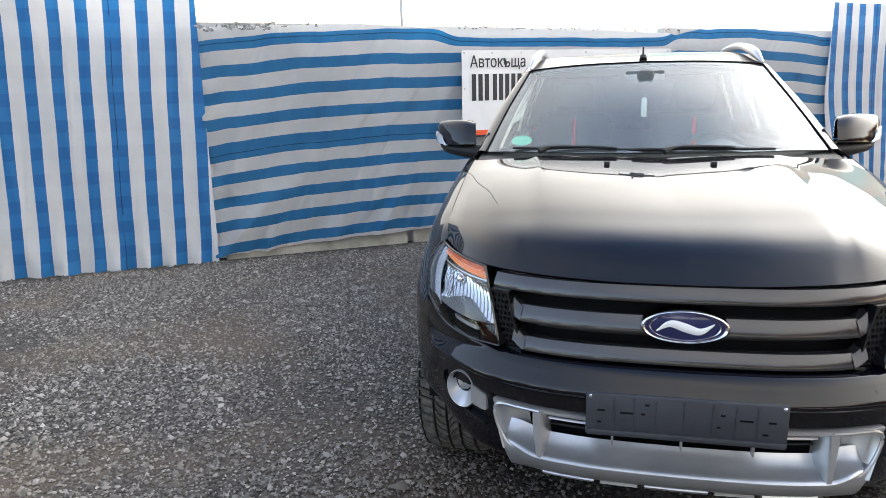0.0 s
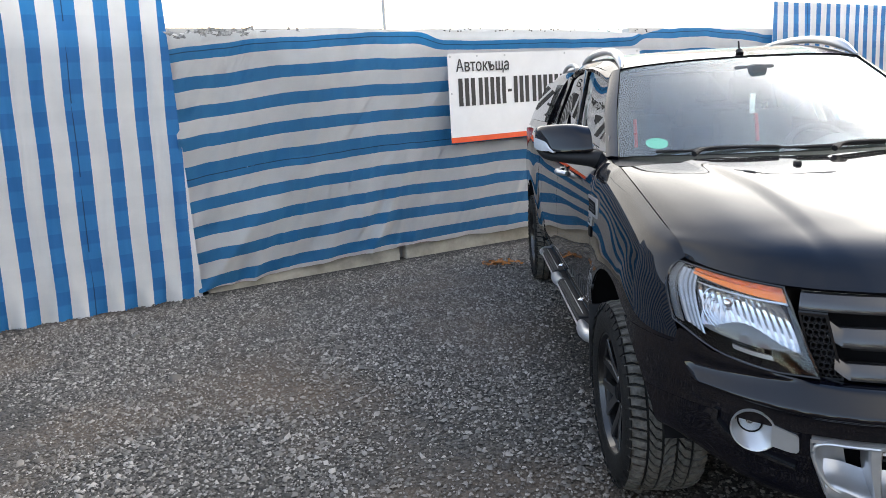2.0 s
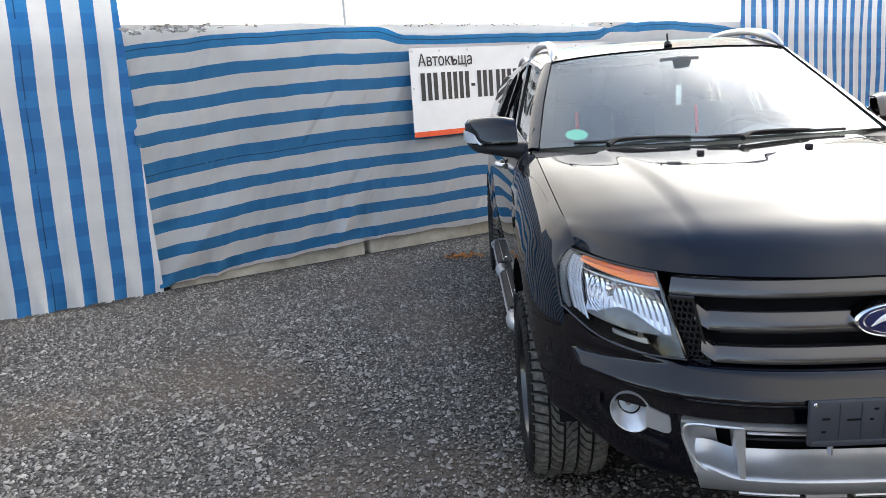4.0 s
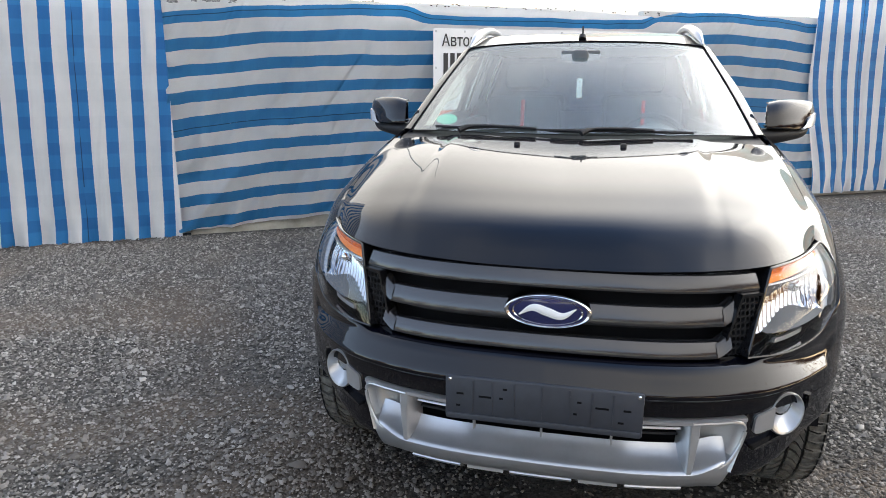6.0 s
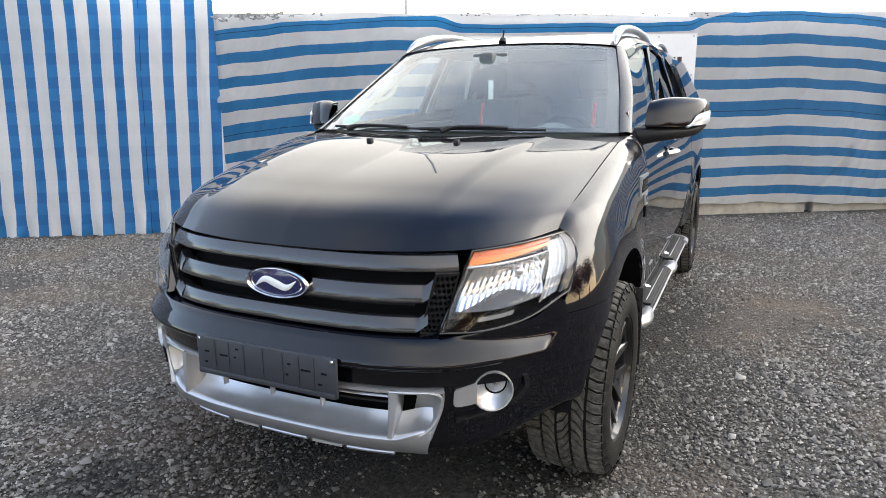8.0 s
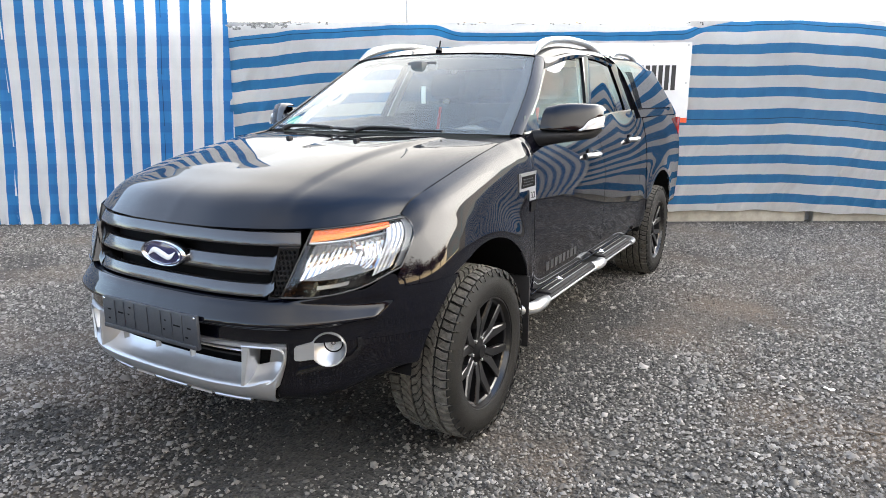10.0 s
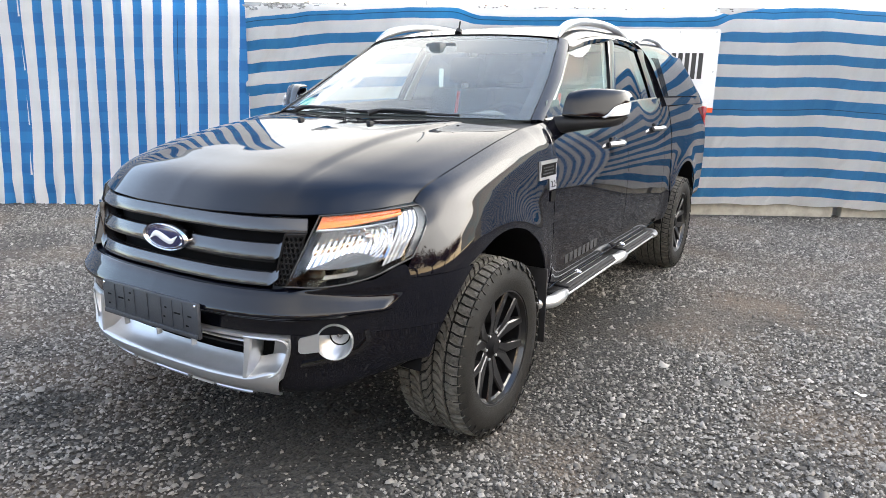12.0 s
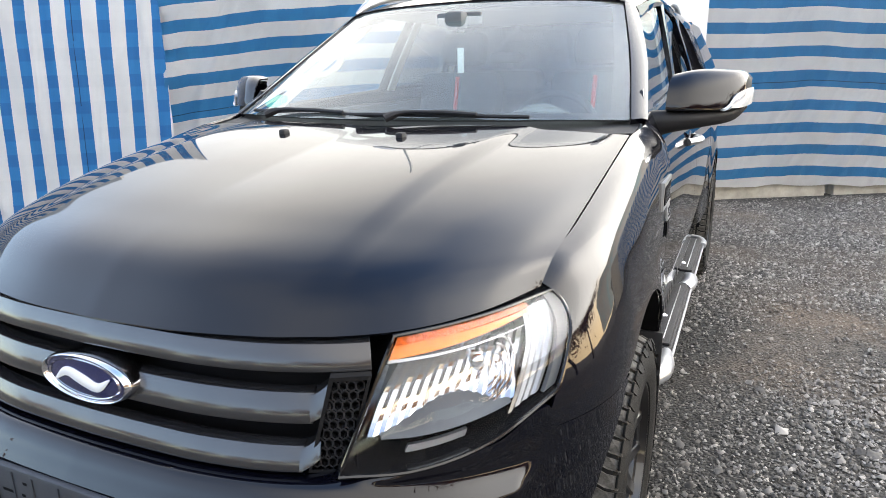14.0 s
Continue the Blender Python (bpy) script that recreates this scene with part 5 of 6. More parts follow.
# headlamps
LAMP_TOP = [(0.592, 0.205, 1.012), (0.66, 0.272, 1.017), (0.72, 0.350, 1.023)]
LAMP_FOOT = [(0.534, 0.097, 0.786), (0.645, 0.158, 0.789), (0.745, 0.252, 0.812)]
LAMP_OUTER = spline([p + Vector((0.002, -0.006, 0)) for p in FENDER_EDGE if 0.868 < p.z < 1.036][::-1], 25)
LAMP_TOP = spline(LAMP_TOP + [LAMP_OUTER[-1]], 33)
LAMP_FOOT = spline(LAMP_FOOT + [LAMP_OUTER[0]], 33)


def on_line(line, t):
    f = min(max(t, 0.0), 1.0) * (len(line) - 1)
    k = min(int(f), len(line) - 2)
    return line[k].lerp(line[k + 1], f - k)


def lamp_point(side, out, u, v):
    """A place on the headlamp's glass: u from the grille outwards, v upwards, out metres proud of it."""
    foot, top = on_line(LAMP_FOOT, u), on_line(LAMP_TOP, u)
    inner = LAMP_FOOT[0].lerp(LAMP_TOP[0], v)
    outer = on_line(LAMP_OUTER, v)
    flat = LAMP_FOOT[0].lerp(LAMP_FOOT[-1], u).lerp(LAMP_TOP[0].lerp(LAMP_TOP[-1], u), v)
    p = foot.lerp(top, v) + inner.lerp(outer, u) - flat
    p += Vector((0.55, -0.8, 0.0)) * (0.020 * math.sin(math.pi * v) * math.sin(math.pi * min(max(u, 0.0), 1.0)) ** 0.5 + out)
    return Vector((p.x * side, p.y, p.z))


def lamp_face(side, out, u0=0.0, u1=1.0, v0=0.0, v1=1.0, n=14, taper=0.0):
    """A patch of the headlamp; taper lifts its lower edge towards the outer end."""
    return [[lamp_point(side, out, mix(u0, u1, i / n), mix(v0 + taper * i / n, v1, j / n)) for i in range(n + 1)] for j in range(n + 1)]


def lamp_bowl(side, cu, cv, ru, rv, depth, parent, name, material, facets, ridge=0.003, front=-0.026, label="chrome fluted reflector"):
    """A bowl sunk into the lamp, with upright flutes that catch the sky."""
    rows = []
    for i in range(facets * 2 + 1):
        u = mix(cu - ru, cu + ru, i / (facets * 2))
        row = []
        for j in range(15):
            v = mix(cv - rv, cv + rv, j / 14)
            r2 = ((u - cu) / ru) ** 2 + ((v - cv) / rv) ** 2
            lean = 0.05 * (v - cv)                # the flutes lean with the lamp
            row.append(lamp_point(side, front - depth * max(0.0, 1 - r2 * 0.5) + (ridge if i % 2 else 0.0), u + lean, v))
        rows.append(row)
    return part(name, sheet(rows), material, parent, label, False)


for side in (1, -1):
    lamp = part("headlight", sheet(lamp_face(side, -0.120)), GLOSS_BLACK, truck, "clear headlight with an amber upper strip")
    edges = []
    for d in (-0.120, 0.0):
        f = lamp_face(side, d)
        edges.append(f[0] + [r[-1] for r in f[1:]] + f[-1][-2::-1] + [r[0] for r in f[-2:0:-1]])
    part("housing_wall", sheet(edges, None, True), GLOSS_BLACK, lamp)
    lamp_bowl(side, 0.41, 0.50, 0.33, 0.27, 0.055, lamp, "reflector", REFLECTOR, 14)
    lamp_bowl(side, 0.82, 0.50, 0.085, 0.40, 0.012, lamp, "side_light", SIDE_LENS, 4, 0.004, -0.022, "clear ribbed side light")
    # a dull half-bowl below the flutes
    part("lower_shelf", sheet([[lamp_point(side, mix(-0.075, -0.012, j / 8), mix(0.12, 0.70, i / 14), 0.24 + 0.15 * (1 - j / 8) * math.sin(math.pi * i / 14)) for i in range(15)] for j in range(9)]), TRIM_GREY, lamp)
    part("lower_trim", thick(sheet(lamp_face(side, -0.034, 0.26, 0.52, 0.075, 0.130)), 0.01), SILVER, lamp)
    part("amber_strip", thick(sheet(lamp_face(side, -0.010, 0.03, 0.80, 0.905, 0.988, 20, 0.02)), 0.012), AMBER, lamp, "deep orange moulded indicator strip")
    part("amber_strip", thick(sheet(lamp_face(side, -0.014, 0.03, 0.80, 0.800, 0.905, 20, 0.075)), 0.012), AMBER_PALE, lamp, "pale orange indicator strip")
    part("divider", thick(sheet(lamp_face(side, -0.016, 0.03, 0.74, 0.772, 0.796, 20, 0.02)), 0.012), SILVER, lamp)
    # fine bright hoops at the outer end of the reflector
    for r in (0.055, 0.085, 0.115, 0.145):
        hoop = tube([lamp_point(side, -0.040, 0.55 + r * math.cos(a), 0.50 + 1.9 * r * math.sin(a)) for a in (mix(-1.2, 1.25, k / 16) for k in range(17))], 0.0022, 6)
        part("hoop", hoop, REFLECTOR, lamp)
    bulb = bmesh.new()
    bmesh.ops.create_uvsphere(bulb, u_segments=16, v_segments=10, radius=0.015)
    bmesh.ops.translate(bulb, vec=lamp_point(side, -0.060, 0.50, 0.60), verts=bulb.verts[:])
    part("bulb_cover", bulb, CHROME, lamp)
    part("inner_trim", thick(sheet(lamp_face(side, -0.030, 0.0, 0.05, 0.0, 0.74)), 0.01), GLOSS_BLACK, lamp)
    part("outer_trim", thick(sheet(lamp_face(side, -0.016, 0.925, 0.99, 0.04, 0.96)), 0.010), TRIM_GREY, lamp)
    outward(part("lens", sheet(lamp_face(side, 0.0)), GLASS_LAMP, lamp), (0.55 * side, -0.8, 0))
    part("lens_seal", tube(edges[1] + edges[1][:2], 0.0038, 6, caps=False), GLOSS_BLACK, lamp)

# badge: an oval with a plain white swoosh
def oval(profile, n=48):
    bm = lathe(profile, n, "y")
    for v in bm.verts:
        v.co.z *= 0.40
        v.co += Vector((0, 0.045, 0.894))
    return bm


badge = part("badge", oval([(0.05, 0.122), (0.004, 0.122), (-0.004, 0.119), (-0.007, 0.115), (-0.004, 0.109), (0.002, 0.106)]), CHROME, grille, "oval blue badge with a chrome rim")
part("field", oval([(-0.006, 0.0001), (-0.005, 0.06), (0.0, 0.107)]), BADGE_BLUE, badge)
part("inner_ring", oval([(-0.0015, 0.098), (-0.005, 0.096), (-0.0025, 0.093)]), CHROME, badge)
fl = bmesh.new()
tube([(p.x, 0.0385, p.z + 0.894) for p in spline([(-0.078, 0, -0.013), (-0.040, 0, 0.010), (0.0, 0, 0.0), (0.040, 0, -0.010), (0.078, 0, 0.013)], 40)], [0.0015 + 0.0115 * math.sin(math.pi * k / 39) for k in range(40)], 10, fl)
for v in fl.verts:
    v.co.y = 0.0385 + (v.co.y - 0.0385) * 0.35
part("flourish", fl, WHITE_LETTER, badge, "plain white swoosh")

# mirrors: painted shell, dark lower housing on an arm, white indicator
for side in (1, -1):
    shell = loft([
        [(0.870, 1.735, 1.310), (0.863, 1.667, 1.305), (0.857, 1.603, 1.308), (0.857, 1.612, 1.336), (0.859, 1.636, 1.386), (0.865, 1.670, 1.414), (0.872, 1.740, 1.420)],
        [(0.932, 1.765, 1.309), (0.925, 1.690, 1.304), (0.918, 1.617, 1.307), (0.918, 1.628, 1.338), (0.920, 1.655, 1.394), (0.926, 1.693, 1.426), (0.934, 1.770, 1.432)],
        [(1.031, 1.810, 1.307), (1.024, 1.747, 1.302), (1.018, 1.687, 1.305), (1.018, 1.695, 1.337), (1.020, 1.718, 1.393), (1.026, 1.750, 1.425), (1.033, 1.815, 1.431)],
        [(1.091, 1.845, 1.309), (1.087, 1.800, 1.304), (1.083, 1.758, 1.307), (1.083, 1.764, 1.335), (1.085, 1.780, 1.386), (1.088, 1.802, 1.414), (1.093, 1.850, 1.420)],
        [(1.108, 1.858, 1.320), (1.107, 1.833, 1.315), (1.106, 1.809, 1.318), (1.106, 1.812, 1.338), (1.108, 1.822, 1.374), (1.107, 1.834, 1.394), (1.110, 1.863, 1.398)],
    ], 22, 20)
    mir = part("wing_mirror", thick(sheet(flip(shell, side)), 0.006), PAINT, truck, "glossy wing mirror on a dark arm")
    low = loft([
        [(0.79, 1.66, 1.300), (0.785, 1.60, 1.295), (0.785, 1.585, 1.265), (0.785, 1.60, 1.215), (0.79, 1.66, 1.205)],
        [(0.88, 1.70, 1.303), (0.87, 1.625, 1.300), (0.868, 1.606, 1.270), (0.87, 1.625, 1.236), (0.88, 1.70, 1.228)],
        [(0.98, 1.76, 1.303), (0.972, 1.68, 1.300), (0.970, 1.660, 1.278), (0.972, 1.68, 1.252), (0.98, 1.76, 1.246)],
        [(1.07, 1.83, 1.308), (1.065, 1.775, 1.306), (1.063, 1.755, 1.290), (1.065, 1.775, 1.270), (1.07, 1.83, 1.266)],
        [(1.102, 1.855, 1.325), (1.100, 1.835, 1.324), (1.099, 1.825, 1.315), (1.100, 1.835, 1.305), (1.102, 1.855, 1.303)],
    ], 18, 14)
    part("mirror_housing", thick(sheet(flip(low, side)), 0.005), PLASTIC, mir)
    ind = loft([[(1.026, 1.683, 1.307), (1.034, 1.694, 1.309), (1.040, 1.702, 1.311)], [(1.056, 1.712, 1.307), (1.062, 1.722, 1.330), (1.066, 1.732, 1.350)], [(1.090, 1.756, 1.309), (1.095, 1.766, 1.338), (1.097, 1.778, 1.366)], [(1.114, 1.812, 1.318), (1.116, 1.816, 1.342), (1.116, 1.824, 1.372)]], 14, 8)
    part("mirror_indicator", thick(sheet(flip(ind, side)), 0.010), CLEAR_PLASTIC, mir, "white indicator lens")
    gl = [[Vector((side * mix(0.875, 1.09, i / 6), mix(1.74, 1.852, i / 6) - 0.004, mix(1.318, 1.408 - 0.02 * (i / 6) ** 3, j / 6))) for j in range(7)] for i in range(7)]
    part("mirror_glass", thick(sheet(gl), 0.003), CHROME, mir)


# wheels
def wheel_at(side, y):
    tyre_p = [(-0.01, 0.238), (0.008, 0.246), (0.016, 0.27), (0.018, 0.30), (0.010, 0.335), (-0.006, 0.358), (-0.03, 0.364), (-0.13, 0.367), (-0.23, 0.364), (-0.254, 0.356), (-0.27, 0.33), (-0.275, 0.29), (-0.25, 0.238)]
    c = (0, 0, 0)
    m = pose(side * 0.915, y, HUB_Z, 0, 0, 0 if side > 0 else 180)
    rim = bmesh.new()
    lathe([(-0.005, 0.242), (0.004, 0.244), (0.004, 0.238), (-0.018, 0.231), (-0.024, 0.222), (-0.10, 0.212), (-0.22, 0.22)], 40, "x", c, rim)
    lathe([(-0.13, 0.0001), (-0.13, 0.214)], 30, "x", c, rim)
    w = part("wheel", rim, RIM, truck, "gloss black alloy wheel")
    w.matrix_basis = m
    carcass = lathe([(h + 0.0, r) for h, r in tyre_p], 56, "x", c)
    for a in range(6):
        sp = bmesh.new()
        for e in (-1, 1):
            o = [Vector((-0.045, 0.0, 0.03)), Vector((-0.045, 0.027 * e, 0.04)), Vector((-0.032, 0.030 * e, 0.11)), Vector((-0.012, 0.084 * e, 0.220)), Vector((-0.012, 0.050 * e, 0.230)), Vector((-0.030, 0.0, 0.138))]
            own = prism(o, (-0.03, 0, 0))
            bmesh.ops.bevel(own, geom=[g for g in own.edges if all(v.co.x > -0.0501 for v in g.verts) and max(v.co.x for v in g.verts) > -0.049], offset=0.006, segments=1, affect="EDGES")
            merge(sp, own)
        bmesh.ops.rotate(sp, cent=(0, 0, 0), matrix=Matrix.Rotation(a * math.pi / 3, 3, "X"), verts=sp.verts[:])
        part("spoke", sp, RIM, w, smooth=False)
        nut = lathe([(-0.034, 0.0001), (-0.036, 0.0065), (-0.058, 0.008)], 6, "x", (0, 0.058 * math.sin(a * math.pi / 3 + 0.52), 0.058 * math.cos(a * math.pi / 3 + 0.52)))
        part("wheel_nut", nut, STEEL, w)
    part("hub_cap", lathe([(-0.022, 0.0001), (-0.022, 0.028), (-0.030, 0.034), (-0.044, 0.056), (-0.07, 0.07)], 24, "x", c), DARK, w)
    tr, sh = bmesh.new(), carcass
    COUNT = 60
    half = math.pi * 0.376 / COUNT
    for k in range(COUNT):
        for j, (x0, x1) in enumerate(((-0.268, -0.214), (-0.203, -0.161), (-0.150, -0.111), (-0.100, -0.059), (-0.048, 0.008))):
            a = 2 * math.pi * (k + 0.55 * j) / COUNT
            long = half - 0.0052 - 0.0015 * math.sin(k * 2.3 + j)
            lean = (0.006, -0.020, 0.022, -0.020, -0.005)[j]
            notch = (0.004, 0.011, -0.011, 0.011, -0.004)[j]
            top = 0.377 if 0 < j < 4 else 0.374 - 0.003 * (k % 2)
            c0, c1 = (0.362, 0.362) if 0 < j < 4 else ((0.352, 0.364) if j == 0 else (0.364, 0.350))
            o = [Vector((x0, -long - lean, c0)), Vector(((x0 + x1) / 2, -long + notch, 0.363)), Vector((x1, -long + lean, c1)), Vector((x1, long + lean, c1)), Vector(((x0 + x1) / 2, long + notch, 0.363)), Vector((x0, long - lean, c0))]
            prism([Matrix.Rotation(a, 3, "X") @ v for v in o], Matrix.Rotation(a, 3, "X") @ Vector((0, 0, top - 0.364)), tr)
        a = 2 * math.pi * (k + 0.2) / COUNT
        drop = 0.336 if k % 2 else 0.350
        o = [Vector((0.002, -half + 0.005, 0.366)), Vector((0.002, half - 0.005, 0.366)), Vector((0.0125, half - 0.007, drop)), Vector((0.0125, -half + 0.007, drop))]
        prism([Matrix.Rotation(a, 3, "X") @ v for v in o], Matrix.Rotation(a, 3, "X") @ Vector((0.005, 0, 0.001)), sh)
    part("tread", tr, TREAD, w, "worn dusty tread blocks", False)
    part("tyre", carcass, RUBBER, w, "chunky all-terrain tyre")
    return w


for y in (HUB_F, HUB_R):
    for side in (1, -1):
        wheel_at(side, y)

# side steps: silver ends and a collar, with two black ribbed treads between
for side in (1, -1):
    X = 0.925
    body = box((side * (X - 0.045) - 0.055, 1.55, 0.418), (side * (X - 0.045) + 0.055, 3.34, 0.452), 0.012)
    stp = part("side_step", body, PLASTIC, truck, "silver-ended side step with black ribbed treads")
    for path in ([(0.80, 1.34, 0.45), (0.87, 1.37, 0.445), (X - 0.01, 1.44, 0.44), (X - 0.005, 1.55, 0.437), (X - 0.01, 1.64, 0.437)], [(X - 0.02, 2.40, 0.437), (X - 0.004, 2.46, 0.437), (X - 0.004, 2.56, 0.437), (X - 0.02, 2.62, 0.437)], [(X + 0.01, 3.22, 0.440), (X + 0.005, 3.32, 0.440), (X - 0.03, 3.39, 0.440), (X - 0.11, 3.41, 0.440)]):
        thin = path[0][1] > 3.0
        part("end_tube", tube(spline([(side * x, y, z) for x, y, z in path], 20), 0.020 if thin else [0.036] * 14 + [0.036 - 0.003 * k for k in range(6)], 14, flat=0.85), SILVER, stp)
    part("edge_strip", tube([(side * (X + 0.014), 1.6 + 0.1 * k, 0.436) for k in range(18)], 0.0055, 8), SILVER, stp)
    for y0, y1 in ((1.66, 2.40), (2.63, 3.30)):
        trd = part("tread_pad", box((side * (X - 0.045) - 0.045, y0, 0.448), (side * (X - 0.045) + 0.045, y1, 0.464), 0.007), PLASTIC, stp)
        for k in (-0.066, -0.028):
            part("tread_rib", box((side * (X + k) - 0.0022, y0 + 0.04, 0.462), (side * (X + k) + 0.0022, y1 - 0.04, 0.4665), 0.001), SILVER, trd)
    for y in (1.95, 2.75):
        part("bracket", tube([(side * 0.78, y, 0.50), (side * 0.83, y, 0.47), (side * 0.88, y, 0.44)], 0.024, 10), CHROME, stp)
    part("sill_trim", tube([(side * (flank(1.5 + 0.1 * k, 0.49) - 0.01), 1.5 + 0.1 * k, 0.487) for k in range(21)], 0.010, 6), GLOSS_BLACK, truck)
    part("mud_flap", box((min(side * 0.77, side * 0.925), 1.362, 0.26), (max(side * 0.77, side * 0.925), 1.374, 0.62), 0.004), PLASTIC, truck)
    part("mud_flap", box((min(side * 0.75, side * 0.90), HUB_R + 0.45, 0.30), (max(side * 0.75, side * 0.90), HUB_R + 0.462, 0.66), 0.004), PLASTIC, truck)
    rail = spline([(side * 0.615, 2.10, 1.70), (side * 0.600, 2.20, 1.752), (side * 0.588, 2.38, 1.795), (side * 0.59, 2.8, 1.826), (side * 0.595, 3.15, 1.810), (side * 0.60, 3.36, 1.765)], 30)
    part("roof_rail", tube(rail, [0.006, 0.012, 0.018, 0.023, 0.026, 0.026, 0.025, 0.024, 0.023] + [0.022] * 19 + [0.018, 0.010], 10, flat=1.0), SILVER, truck, "silver roof rail")
an = tube([(0, 2.08, 1.735), (0, 2.09, 1.755)], [0.022, 0.016], 12)
tube([(0, 2.085, 1.75), (0, 2.10, 1.80)], 0.005, 8, an)
part("antenna", an, PLASTIC, truck)

# frit round the windscreen, wipers and cowl
frit = bmesh.new()
for r0, r1 in ((0, 1),):
    for i in range(len(screen) - 1):
        for (ja, jb) in ((0, 1), (-1, -2)):
            q = [screen[i][ja], screen[i + 1][ja], screen[i + 1][jb], screen[i][jb]]
            frit.faces.new([frit.verts.new(p + Vector((0, 0.004, -0.005))) for p in q])
for ia, ib in ((0, 1), (-1, -2)):
    for j in range(len(screen[0]) - 1):
        q = [screen[ia][j], screen[ia][j + 1], screen[ib][j + 1].lerp(screen[ia][j + 1], 0.3), screen[ib][j].lerp(screen[ia][j], 0.3)]
        frit.faces.new([frit.verts.new(p + Vector((0, 0.004, -0.005))) for p in q])
part("windscreen_frit", frit, DARK, truck)
cowl = bmesh.new()
sheet([[Vector((x, 1.14 + 0.2 * (abs(x) / 0.8) ** 2.2, 1.262 - 0.01 * abs(x))), Vector((x, 1.23 + 0.22 * (abs(x) / 0.8) ** 2.2, 1.270)), Vector((x, 1.26 + 0.24 * (abs(x) / 0.8) ** 2.2, 1.290))] for x in [-0.8 + 1.6 * k / 24 for k in range(25)]], cowl)
part("cowl_panel", thick(cowl, 0.01), PLASTIC, truck)
for x0, y0, x1, y1 in ((0.07, 1.205, 0.50, 1.245), (-0.47, 1.275, 0.04, 1.200)):
    arm = tube(spline([(x0 - 0.03, y0 - 0.03, 1.298), (x0, y0 - 0.008, 1.312), (mix(x0, x1, 0.3), mix(y0, y1, 0.3), 1.318), (mix(x0, x1, 0.62), mix(y0, y1, 0.6), 1.312)], 14), [0.013, 0.014, 0.012] + [0.007] * 11, 8)
    w = part("wiper", arm, PLASTIC, truck)
    blade = tube(spline([(x0 - 0.16, y0 + 0.012 + (0.06 if x0 < 0 else -0.01), 1.308), (x0 + 0.04, y0 + 0.012, 1.308), (x1, y1 + 0.01, 1.304)], 16), 0.0065, 6)
    part("blade", blade, PLASTIC, w)
for x in (-0.204, 0.208):
    part("washer_jet", box((x - 0.012, 0.955, 1.255), (x + 0.012, 0.985, 1.278), 0.006), PLASTIC, truck)

